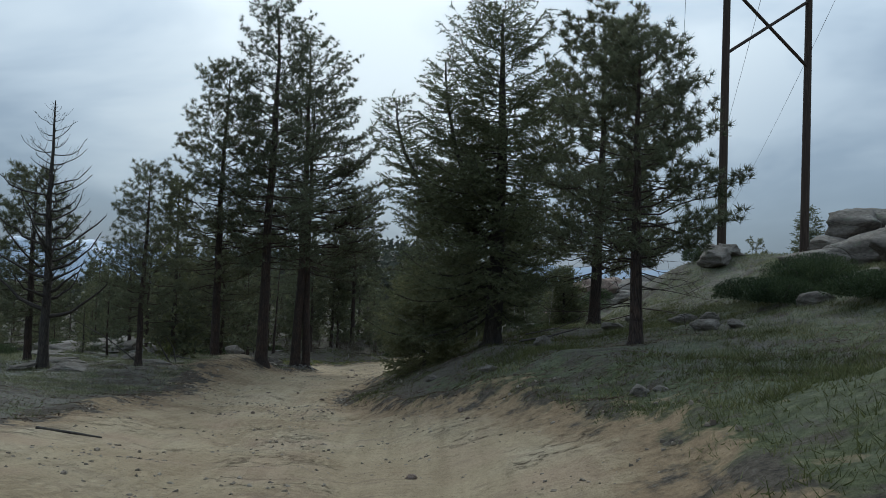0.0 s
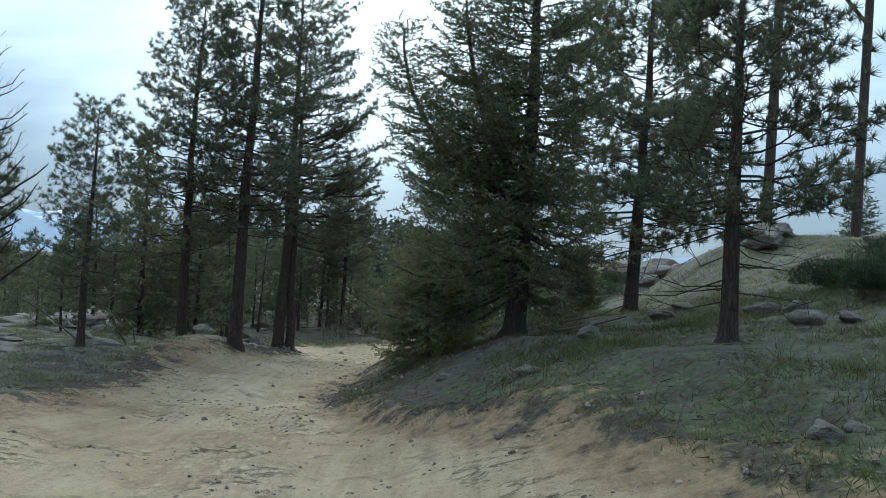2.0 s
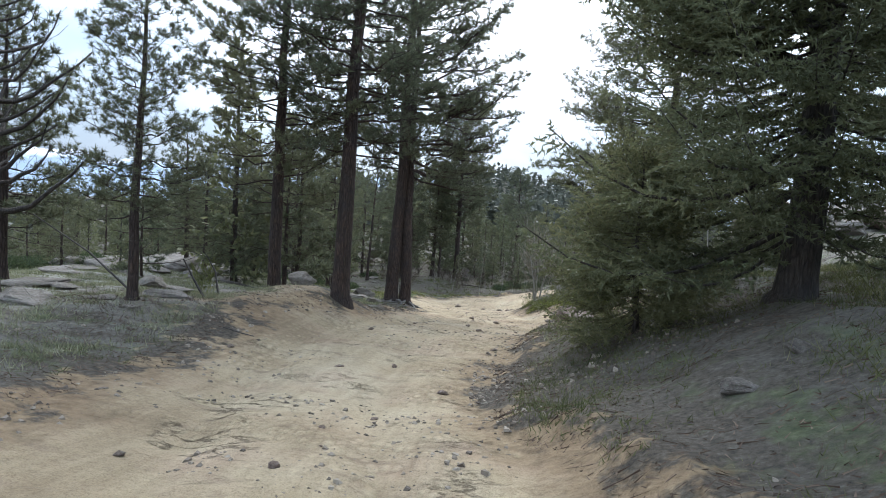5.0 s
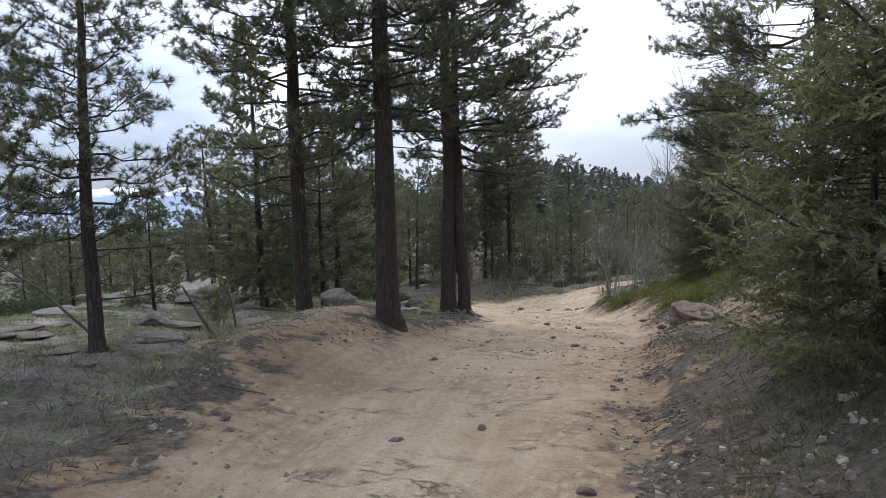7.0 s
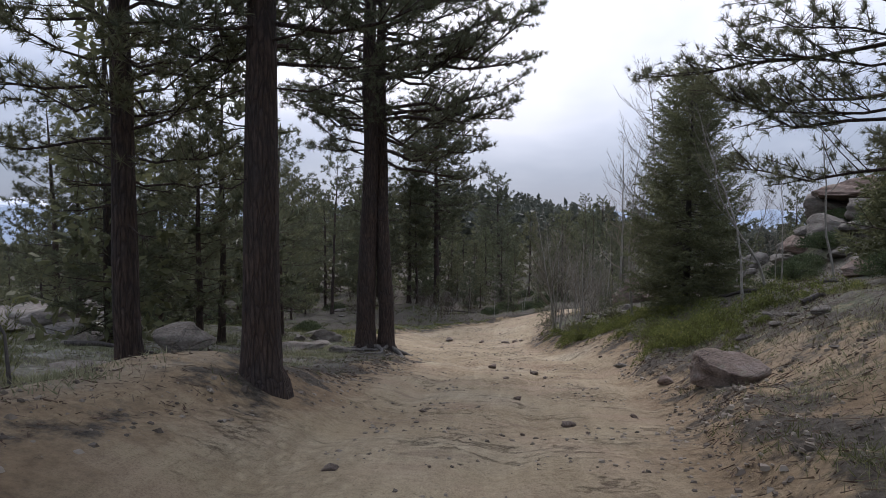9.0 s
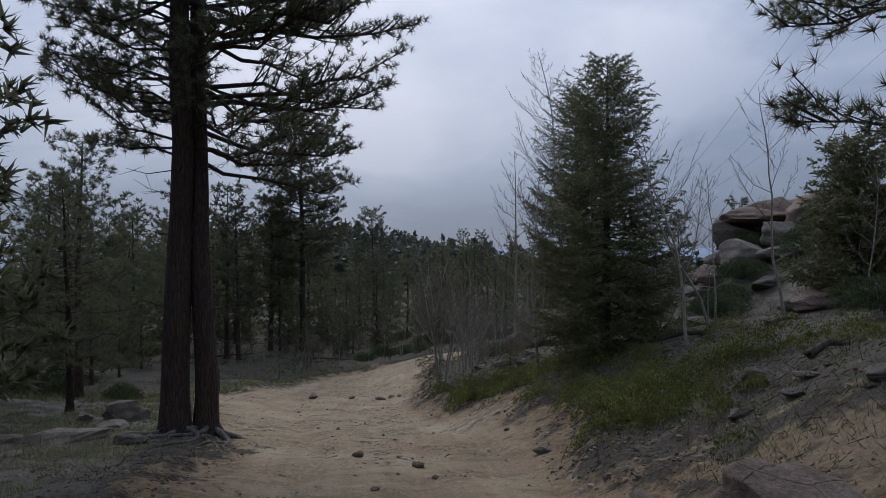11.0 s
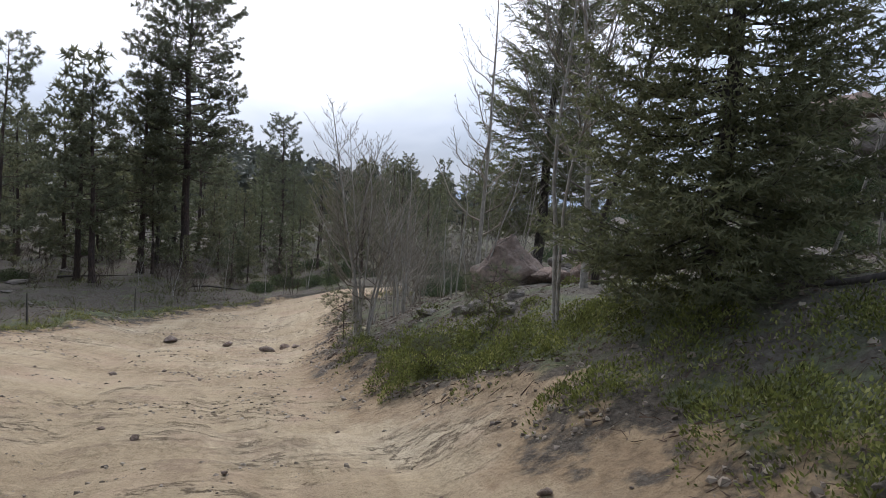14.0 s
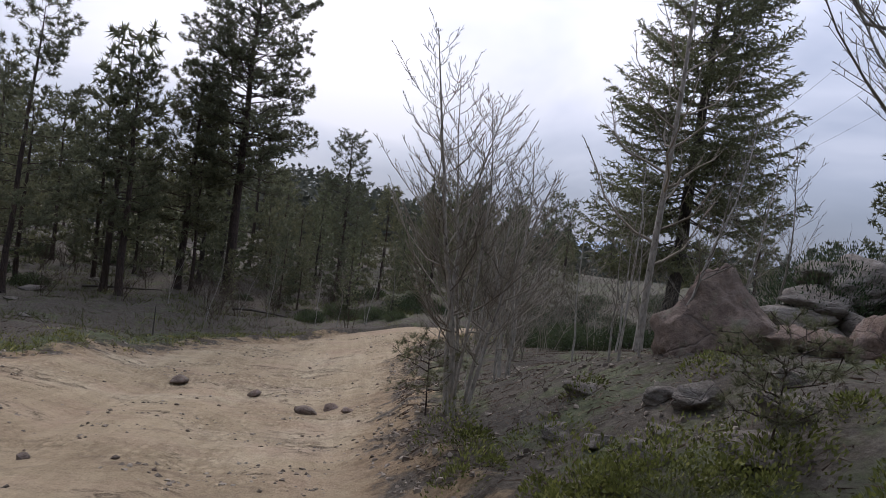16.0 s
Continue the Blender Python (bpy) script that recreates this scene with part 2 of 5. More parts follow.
road_mat = surface("sandy_road", build_road, 0.95, 1.0, 0.055)
ground_mat = surface("forest_floor", build_ground, 0.97, 0.9, 0.05)
pine_bark = surface("pine_bark", build_bark((0.088, 0.060, 0.047), (0.02, 0.016, 0.014)), 0.95, 0.9, 0.03)
grey_bark = surface("grey_bark", build_bark((0.085, 0.07, 0.058), (0.02, 0.017, 0.015)), 0.95, 0.8, 0.02)
aspen_bark = surface("aspen_bark", build_aspen, 0.8, 0.3, 0.01)
dead_wood = surface("dead_wood", build_wood((0.07, 0.062, 0.055), (0.20, 0.18, 0.16)), 0.9, 0.4, 0.01)
stick_wood = surface("stick_wood", build_wood((0.035, 0.03, 0.026), (0.11, 0.095, 0.083)), 0.9, 0.4, 0.01)
pole_wood = surface("pole_wood", build_wood((0.035, 0.025, 0.02), (0.085, 0.06, 0.045)), 0.85, 0.4, 0.01)
wire_mat = surface("wire", lambda g, w: (g.ramp(g.noise(w, 5.0), (0.3, (0.08, 0.08, 0.085)), (0.7, (0.12, 0.12, 0.125))), None), 0.5)
granite = surface("granite", build_rock(0.3), 0.92, 0.8, 0.04)
tan_granite = surface("tan_granite", build_rock(1.2), 0.92, 0.8, 0.04)
pink_granite = surface("pink_granite", build_rock(1.6), 0.92, 0.8, 0.04)
gravel_mat = surface("gravel", lambda g, w: (g.ramp(g.add("ShaderNodeNewGeometry", "Random Per Island"), (0.0, (0.09, 0.072, 0.056)), (0.5, (0.21, 0.17, 0.13)), (1.0, (0.34, 0.29, 0.225))), None), 0.9)
mountain_mat = surface("hazy_mountain", build_hazy_mountain, 1.0)
pine_needles = leafy("pine_needles", (0.086, 0.09, 0.058), (0.168, 0.174, 0.104), (0.245, 0.245, 0.15), clear=0.46)
fir_needles = leafy("fir_needles", (0.09, 0.096, 0.054), (0.172, 0.18, 0.098), (0.262, 0.262, 0.148), clear=0.48)
# far woods only: greens greyed in the colour to give distance haze
hazed_needles = leafy("hazed_needles", (0.075, 0.08, 0.064), (0.12, 0.125, 0.098), (0.16, 0.162, 0.13))
shrub_leaves = leafy("shrub_leaves", (0.055, 0.055, 0.018), (0.195, 0.205, 0.054), (0.45, 0.415, 0.15), patches=3.2)
juniper_leaves = leafy("juniper_leaves", (0.028, 0.042, 0.022), (0.08, 0.105, 0.05), (0.15, 0.17, 0.09))
grass_blades = leafy("grass_blades", (0.05, 0.06, 0.022), (0.13, 0.14, 0.06), (0.28, 0.26, 0.15))
brush_twigs = leafy("brush_twigs", (0.045, 0.034, 0.028), (0.085, 0.068, 0.056), (0.15, 0.125, 0.105), 0.9, 0.05)
aspen_twigs = leafy("aspen_twigs", (0.12, 0.102, 0.084), (0.27, 0.24, 0.198), (0.40, 0.365, 0.305), 0.8, 0.02)
dry_twigs = leafy("dry_twigs", (0.05, 0.035, 0.028), (0.13, 0.095, 0.075), (0.24, 0.19, 0.15), 0.9, 0.05)


# ---- lay of the land ----
ROAD_Z = [(-80, 2.5), (-30, 1.2), (-10, .3), (0, -.1), (5.6, -.5), (9.7, -1.1), (14.7, -1.67), (18.4, -2.03), (24.7, -2.45), (28.6, -3.05), (33, -3.7), (37, -4.25), (44, -5.15), (51, -6.2), (60, -6.75), (72, -7.0), (100, -6.5), (150, -6), (400, -6), (3000, -60)]
ROAD_X = [(-30, .3), (0, 0), (5.6, -.75), (9.7, -1.9), (14.7, -3.2), (18.4, -3.8), (24.7, -3.55), (31, -3.1), (37, -3.4), (44, -4.5), (51, -5), (60, -6), (150, -6)]
BANK = [(-900, -60), (-300, -26), (-120, -9), (-60, -3), (-30, -.8), (-20, .1), (-12, .35), (-6, .35), (-3.5, .25), (-2, 0), (1.5, 0), (3, .6), (5, 1.6), (7, 1.95), (10, 2.4), (15, 4.1), (20, 5.4), (30, 7), (60, 9), (150, 12), (600, 14)]
LEFT_EDGE = [(-60, -5), (0, -5.6), (10, -6.0), (18, -6.5), (22.5, -7.2), (26, -6.1), (30, -6.3), (35, -6.1), (38, -7.2), (42, -8), (47, -9.4), (50.5, -9.6), (53.5, -8.2), (58, -6.5), (60, -4.5), (62, -2.5)]
RIGHT_EDGE = [(-60, 1.2), (0, 1.4), (7.4, 2.2), (10.3, 1.5), (12, .6), (14, -1.1), (17, -2.2), (21, -2.45), (25, -1.95), (28, -1.3), (33, -1.1), (36, -.6), (38, -1), (40.5, -2), (44.5, -2.4), (49, -2.1), (54, -1.6), (58, -.5), (61, 2), (62, 3)]


def along(table, v):
    return np.interp(v, [a for a, _ in table], [b for _, b in table])


GRID = np.random.RandomState(7).rand(256, 256)


def value_noise(x, y):
    xi, yi = np.floor(x).astype(int), np.floor(y).astype(int)
    u, v = x - xi, y - yi
    u, v = u * u * (3 - 2 * u), v * v * (3 - 2 * v)
    a, b = GRID[xi % 256, yi % 256], GRID[(xi + 1) % 256, yi % 256]
    c, d = GRID[xi % 256, (yi + 1) % 256], GRID[(xi + 1) % 256, (yi + 1) % 256]
    return (a * (1 - u) + b * u) * (1 - v) + (c * (1 - u) + d * u) * v - 0.5


def fbm(x, y, octaves=4):
    return sum(value_noise(x * 2 ** k + 17.3 * k, y * 2 ** k + 9.1 * k) / 2 ** k for k in range(octaves))


def inside_road(x, y):
    """Metres inside the road's ragged edge."""
    m = np.minimum(x - along(LEFT_EDGE, y), along(RIGHT_EDGE, y) - x)
    return np.where((y < 61) & (y > -70), m, -5) + 0.55 * fbm(x * 0.6, y * 0.6, 4)


# swells and hollows: rise, centre, half widths
SWELLS = [(-.55, 5.2, 9.5, 2.8, 5), (-.35, -9.1, 24.4, 1.0, 1.5), (.25, -7.2, 26.6, 1.0, 1.2), (.6, -17, 38, 5.5, 7), (-.15, -.8, 28.1, 1.2, 1.5), (.3, .2, 38.4, 1.4, 2.0), (.3, -1.0, 21.4, .9, 1.4), (-.3, 9, 14.5, 2.5, 3.5), (1.2, 11.5, 28.3, 3.2, 3.0), (1.0, 9.3, 30.5, 2.5, 3.5)]


def land(x, y):
    x, y = np.asarray(x, float), np.asarray(y, float)
    d = x - along(ROAD_X, y)
    k = np.interp(y, [-20, 0, 44, 56, 80, 200], [.8, 1, 1, .5, .35, .3])
    z = along(ROAD_Z, y) + along(BANK, d) * np.where(d > 0, k, 1)
    z = z + 13 * np.exp(-((x + 25) / np.where(x > -25, 42, 90)) ** 2 - ((y - 300) / 70) ** 2) - 7 * np.clip((x - 8) / 25, 0, 1) * np.clip((y - 80) / 80, 0, 1)
    z = z + 2.1 * np.exp(-((x - 10) / 3.6) ** 2 - ((y - 47) / 4.5) ** 2)
    for rise, cx, cy, wx, wy in SWELLS:
        z = z + rise * np.exp(-((x - cx) / wx) ** 2 - ((y - cy) / wy) ** 2)
    m = inside_road(x, y)
    rough = np.clip(0.5 - m, 0.12, 1)
    z = z + rough * (0.30 * fbm(x * 0.33, y * 0.33, 4) + 0.05 * fbm(x * 2.1, y * 2.1, 3))
    on = np.clip(m * 1.2, 0, 1) * np.clip((60 - y) / 8, 0, 1)
    cx = 0.5 * (along(LEFT_EDGE, y) + along(RIGHT_EDGE, y)) + 0.3 * np.sin(y * 0.17)
    for o in (-1.0, 0.75):
        z = z - on * 0.07 * np.exp(-((x - cx - o) / 0.28) ** 2)
    z = z + on * 0.07 * np.maximum(0, fbm(x * 0.5, y * 1.7, 4) - 0.05)
    step = fbm(x * 0.55 + 40, y * 0.9 + 8, 5) * 3.2
    z = z + on * (0.03 * (np.floor(step) + np.clip((step - np.floor(step)) * 5, 0, 1)) * np.clip(fbm(x * 0.25, y * 0.25, 2) * 3 + 0.4, 0, 1) + 0.03 * fbm(x * 1.9, y * 1.9, 4))
    # sandy mound at the foot of the pines
    z = z + 0.38 * np.exp(-((x + 7.9) / 1.5) ** 2 - ((y - 24.6) / 2.3) ** 2)
    # cut bank under the green shrubs
    return z + np.where(d > 0, 0.12, 0.05) * np.exp(-((m + 0.35) / 0.3) ** 2)


def right_bank(x, y):
    m = inside_road(x, y)
    d = x - along(ROAD_X, y)
    k = (m < -0.15) & (d > 0)
    patch = np.clip(fbm(x * 1.5 + 3, y * 1.5, 3) * 4.2 + 0.55 + 0.45 * np.exp(-((x + 0.8) / 1.3) ** 2 - ((y - 39) / 2.2) ** 2), 0, 1)
    zone = np.interp(y, [29.5, 32, 42, 44.5], [0, 1, 1, 0.1]) * np.interp(d, [1.5, 2.2, 4.5, 7], [0.2, 1, 0.8, 0.0]) * np.interp(x + 0.6 * (y - 40.5), [0, 2.0], [1, 0.25])
    fade = np.interp(y - 1.0 * np.clip(d - 3, 0, 5), [28.5, 32.5], [0.3, 1])
    return k * patch * zone * fade


def ground(x, y):
    return float(land(x, y))


# ---- mesh helpers ----
def mesh_of(name, verts, faces, material, smooth=True):
    """One mesh out of arrays: verts n x 3; faces: a list of arrays, each m x 3 or m x 4."""
    me = bpy.data.meshes.new(name)
    verts = np.asarray(verts, np.float32)
    faces = [np.asarray(f, np.int32) for f in faces if len(f)]
    me.vertices.add(len(verts))
    me.vertices.foreach_set("co", verts.ravel())
    sizes = np.concatenate([np.full(len(f), f.shape[1], np.int32) for f in faces])
    loops = np.concatenate([f.ravel() for f in faces])
    me.loops.add(len(loops))
    me.loops.foreach_set("vertex_index", loops)
    me.polygons.add(len(sizes))
    me.polygons.foreach_set("loop_start", np.concatenate([[0], np.cumsum(sizes)[:-1]]).astype(np.int32))
    me.polygons.foreach_set("use_smooth", np.full(len(sizes), smooth))
    me.update(calc_edges=True)
    me.validate()
    me.materials.append(material)
    return me


class Heap:
    """Collects pieces of one mesh."""

    def __init__(self):
        self.v, self.t, self.q, self.n = [], [], [], 0

    def put(self, verts, tris=None, quads=None):
        if tris is not None:
            self.t.append(np.asarray(tris) + self.n)
        if quads is not None:
            self.q.append(np.asarray(quads) + self.n)
        self.v.append(np.asarray(verts, float))
        self.n += len(verts)

    def tube(self, pts, radii, sides=6, lumps=0.0, rng=None):
        pts, radii = np.asarray(pts, float), np.asarray(radii, float)
        way = np.gradient(pts, axis=0)
        way /= np.linalg.norm(way, axis=1)[:, None] + 1e-9
        ref = np.where(np.abs(way[:, 2:3]) > 0.9, [[1.0, 0, 0]], [[0, 0, 1.0]])
        a = np.cross(way, ref)
        a /= np.linalg.norm(a, axis=1)[:, None] + 1e-9
        b = np.cross(way, a)
        th = np.arange(sides) * 2 * np.pi / sides
        r = radii[:, None] * np.ones(sides)
        if lumps:
            r = r * (1 + lumps * (rng.rand(len(pts), sides) - 0.5))
        v = pts[:, None] + r[..., None] * (np.cos(th)[None, :, None] * a[:, None] + np.sin(th)[None, :, None] * b[:, None])
        i, j = np.meshgrid(np.arange(len(pts) - 1), np.arange(sides), indexing="ij")
        k = (j + 1) % sides
        quads = np.stack([i * sides + j, i * sides + k, (i + 1) * sides + k, (i + 1) * sides + j], -1).reshape(-1, 4)
        self.put(v.reshape(-1, 3), quads=quads[:, ::-1])

    def blades(self, foot, tip, width, rng):
        """Thin leaves: one triangle from each foot to its tip."""
        way = tip - foot
        side = np.cross(way, rng.randn(*way.shape))
        side *= (width / (np.linalg.norm(side, axis=1) + 1e-9))[:, None] * 0.5
        n = len(foot)
        v = np.concatenate([foot - side, foot + side, tip])
        i = np.arange(n)
        self.put(v, tris=np.stack([i, i + n, i + 2 * n], -1))

    def leaves(self, foot, tip, width, rng):
        """Broader leaves: a lozenge of two triangles."""
        way = tip - foot
        side = np.cross(way, rng.randn(*way.shape))
        side *= (width / (np.linalg.norm(side, axis=1) + 1e-9))[:, None] * 0.5
        mid = foot + way * 0.45
        n = len(foot)
        i = np.arange(n)
        self.put(np.concatenate([foot, mid + side, tip, mid - side]), quads=np.stack([i, i + n, i + 2 * n, i + 3 * n], -1))

    def mesh(self, name, material, smooth=True):
        return mesh_of(name, np.concatenate(self.v), [np.concatenate(x) for x in (self.t, self.q) if x], material, smooth)


def unit(v):
    return v / (np.linalg.norm(v, axis=-1, keepdims=True) + 1e-9)


def part(name, mesh, parent, label=""):
    ob = new(name, mesh)
    ob.parent = parent
    return tagged(ob, label)


def thing(name, m, label, category, group="", kind=""):
    e = new(name)
    e.matrix_world = m
    e.empty_display_size = 0.3
    return tagged(e, label, category, group, kind)


# ---- ground, road ----
def lines(a, b, step, reach, grow=1.16):
    mid = np.arange(a, b + step / 2, step)
    out, s, low, high = [], step, [a], [b]
    while high[-1] - b < reach:
        s *= grow
        low.append(low[-1] - s)
        high.append(high[-1] + s)
    return np.concatenate([low[:0:-1], mid, high[1:]])


def cover(me, X, Y, m):
    """Where the soil is sandy, grassy or rocky, as values of the mesh."""
    sandy = np.clip(0.60 + m * 0.5, 0, 1)
    mound = np.exp(-((X + 7.8) / 1.6) ** 2 - ((Y - 24.4) / 2.6) ** 2)
    wash = np.exp(-((X + 0.1) / 1.7) ** 2 - ((Y - 27.0) / 4.5) ** 2)
    sandy = np.maximum(sandy, np.maximum(mound * 0.95, wash * 0.72))
    d = X - along(ROAD_X, Y)
    grassy = np.clip(0.25 + 0.12 * fbm(X * 0.2, Y * 0.2, 2) + np.where(d > 3, 0.32, 0.0) * np.interp(Y, [14, 24], [1, .4]) + np.exp(-((m + 1.1) / 0.9) ** 2) * np.where((Y > 38) & (d < 0), .5, .05) + 0.25 * np.exp(-((X + 11.5) / 2.5) ** 2 - ((Y - 26) / 9) ** 2) + 0.35 * right_bank(X, Y) - 0.45 * np.exp(-((X - 1.2) / 3.2) ** 2 - ((Y - 18.6) / 3.6) ** 2) + 0.22 * fbm(X * 0.6, Y * 0.6, 3), 0, 1)
    rocky = np.clip(np.interp(d, [-30, -22, -9, -6.0, 2.5, 4, 8], [.2, .9, .8, .3, .05, .12, .25]) * np.interp(Y, [40, 52], [1, 0.12]) - np.clip(m + 0.8, 0, 1), 0, 1)
    for name, val in (("sandy", sandy), ("grassy", grassy), ("rocky", rocky), ("inner", np.clip(m * 1.1, 0, 1))):
        at = me.attributes.new(name, "FLOAT", "POINT")
        at.data.foreach_set("value", val.astype(np.float32).ravel())


def make_ground():
    xs, ys = lines(-12, 8, 0.22, 2500), lines(2, 62, 0.22, 2800)
    X, Y = np.meshgrid(xs, ys, indexing="ij")
    Z = land(X, Y)
    nx, ny = X.shape
    m = inside_road(X, Y)
    i, j = np.meshgrid(np.arange(nx - 1), np.arange(ny - 1), indexing="ij")
    quads = np.stack([i * ny + j, (i + 1) * ny + j, (i + 1) * ny + j + 1, i * ny + j + 1], -1).reshape(-1, 4)
    me = mesh_of("ground", np.stack([X, Y, Z - np.clip(m * 0.25, 0, 0.14)], -1).reshape(-1, 3), [quads], ground_mat)
    cover(me, X, Y, m)
    tagged(new("ground", me), "uneven forest floor of dry needles, gravelly soil and thin grass", "ground", kind="structure")
    # the road: a finer lattice, a little proud of the soil, sinking in at its edge
    x = np.arange(-14, 6, 0.12)
    y = np.concatenate([np.arange(-40, 6, 0.5), np.arange(6, 62.5, 0.11)])
    X, Y = np.meshgrid(x, y, indexing="ij")
    mm = inside_road(X, Y)
    zz = land(X, Y) + np.clip(mm * 0.12, -0.05, 0.016)
    keep = (mm[:-1, :-1] > -0.3) & (mm[1:, 1:] > -0.3) & (mm[1:, :-1] > -0.3) & (mm[:-1, 1:] > -0.3)
    a, b = np.meshgrid(np.arange(len(x) - 1), np.arange(len(y) - 1), indexing="ij")
    n = len(y)
    q = np.stack([a * n + b, (a + 1) * n + b, (a + 1) * n + b + 1, a * n + b + 1], -1)[keep]
    used = np.unique(q)
    where = np.zeros(X.size, int)
    where[used] = np.arange(len(used))
    X, Y, zz, mm = (v.ravel()[used] for v in (X, Y, zz, mm))
    me = mesh_of("road", np.stack([X, Y, zz], -1), [where[q]], road_mat)
    cover(me, X, Y, mm)
    tagged(new("road", me), "rutted tan sandy dirt road strewn with stones", "road", kind="structure")


make_ground()


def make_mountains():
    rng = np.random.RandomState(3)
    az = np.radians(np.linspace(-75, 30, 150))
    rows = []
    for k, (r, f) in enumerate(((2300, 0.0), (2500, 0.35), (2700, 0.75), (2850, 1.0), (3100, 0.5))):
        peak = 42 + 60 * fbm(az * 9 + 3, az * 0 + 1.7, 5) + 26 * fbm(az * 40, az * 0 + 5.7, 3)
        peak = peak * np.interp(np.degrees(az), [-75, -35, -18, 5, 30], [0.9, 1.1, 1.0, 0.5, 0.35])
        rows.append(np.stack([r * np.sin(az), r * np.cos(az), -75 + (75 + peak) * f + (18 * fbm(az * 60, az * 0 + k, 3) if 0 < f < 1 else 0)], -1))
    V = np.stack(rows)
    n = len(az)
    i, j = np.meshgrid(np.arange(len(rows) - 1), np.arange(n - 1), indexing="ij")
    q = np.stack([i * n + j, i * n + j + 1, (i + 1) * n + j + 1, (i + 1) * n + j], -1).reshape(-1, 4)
    tagged(new("backdrop", mesh_of("backdrop", V.reshape(-1, 3), [q], mountain_mat)), "far mountain range with snowy peaks, tinted blue for haze", "mountains", kind="structure")


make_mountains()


# ---- trees ----
def trunk_line(height, lean, rng, n=14):
    t = np.linspace(0, 1, n)
    bend = np.cumsum(rng.randn(n, 2) * 0.02 * height / n ** 0.5, axis=0) * 0.5
    bend -= bend[0]
    return np.stack([lean[0] * t * height + bend[:, 0], lean[1] * t * height + bend[:, 1], t * height], -1)


def on_line(line, t):
    s = np.linspace(0, 1, len(line))
    return np.array([np.interp(t, s, line[:, k]) for k in range(3)])


def trunk_into(heap, line, r, rng, sides=10):
    n = len(line)
    t = np.linspace(0, 1, n)
    rad = r * ((1 - t) ** 0.8 * 0.93 + 0.07)
    foot = line[0] - [0, 0, 0.25]
    pts = np.concatenate([[foot], [line[0] + [0, 0, 0.0]], [line[0] * 0.85 + line[1] * 0.15], [line[0] * 0.5 + line[1] * 0.5], line[1:]])
    radii = np.concatenate([[r * 1.75], [r * 1.45], [r * 1.14], [r * 1.0], rad[1:]])
    heap.tube(pts, radii, sides, 0.10, rng)


def pine(seed, height, crown=0.3, spread=2.6, r=0.17, lean=(0, 0), boughs=70, tufts=3, blades=20, needle=0.20, width=0.032, ragged=0.35, sides=10, stubs=10, top=0.55, reach=None, twigs=True, stub_long=0.9, kink=0.03, shoot=5.0):
    """Meshes of a long-needled pine: trunk with limbs, and crown of needle tufts."""
    rng = np.random.RandomState(seed)
    wood, green = Heap(), Heap()
    line = trunk_line(height, lean, rng)
    trunk_into(wood, line, r, rng, sides)
    feet, ways = [], []
    for k in range(boughs):
        t = crown + (1 - crown) * ((k + rng.rand()) / boughs) ** 0.92
        u = (t - crown) / (1 - crown)
        az = k * 2.4 + rng.rand() * 1.2
        shape = (1 - u) ** top * min(1, 0.55 + u * 2.2)
        L = spread * shape * (1 - ragged * rng.rand()) + 0.25
        if reach is not None:
            L *= reach(az, u)
        rise = -0.16 + 0.75 * u ** 1.5 + 0.5 * (rng.rand() - 0.5)
        p0 = on_line(line, min(t, 0.99))
        s = np.linspace(0, 1, 6)[:, None]
        out = np.array([np.cos(az), np.sin(az), 0])
        side = np.array([-np.sin(az), np.cos(az), 0]) * (rng.rand() - 0.5) * 0.5
        pts = p0 + L * (s * out + s ** 2 * side + (s * rise + (0.12 + 0.3 * rng.rand()) * s ** 2.4) * np.array([0, 0, 1.0]))
        pts[1:-1] += rng.randn(4, 3) * kink * L
        thick = max(0.010, r * 0.21 * (L / spread) * (1 - 0.5 * u))
        if twigs:
            wood.tube(pts, thick * (1 - 0.82 * s[:, 0]), 4)
        else:
            wood.tube(pts[::2], thick * (1 - 0.82 * s[::2, 0]), 3)
        shoots = max(3, int(L * shoot))
        for c in range(shoots):
            q = 0.32 + 0.68 * (c + rng.rand()) / shoots
            f = on_line(pts, q)
            turn = (1 if c % 2 else -1) * (0.5 + 0.7 * rng.rand())
            d = np.array([np.cos(az + turn), np.sin(az + turn), -0.15 + 1.2 * rng.rand()])
            l = (0.22 + 0.30 * L * (1.05 - q)) * (0.6 + 0.7 * rng.rand())
            e = f + unit(d) * l
            if twigs:
                wood.tube(np.array([f, (f + e) / 2 + [0, 0, -0.03 * l], e]), np.array([thick * 0.35, thick * 0.27, 0.006]), 3)
            for w in range(tufts):
                g = w / max(1, tufts - 1)
                p = f * (0.62 - 0.62 * g) + e * (0.38 + 0.62 * g) + rng.randn(3) * 0.05
                feet.append(p)
                ways.append(unit(d + np.array([0, 0, 0.5]) + rng.randn(3) * 0.25))
        feet.append(pts[-1])
        ways.append(unit(pts[-1] - pts[-2]))
    for k in range(stubs):
        t = 0.1 + (crown - 0.05) * rng.rand()
        az, L = rng.rand() * 6.3, 0.3 + stub_long * rng.rand()
        p0 = on_line(line, t)
        e = p0 + L * np.array([np.cos(az), np.sin(az), 0.15 - 0.4 * rng.rand()])
        mid = (p0 + e) / 2 + [0, 0, -0.06 * L] + rng.randn(3) * 0.05 * L
        wood.tube(np.array([p0, mid, e]), np.array([0.014, 0.009, 0.004]), 3)
        for _ in range(3 if twigs else 0):
            f = mid + (e - mid) * rng.rand()
            wood.tube(np.array([f, f + unit(e - p0 + rng.randn(3) * 0.8 * L) * 0.3 * L]), np.array([0.006, 0.003]), 3)
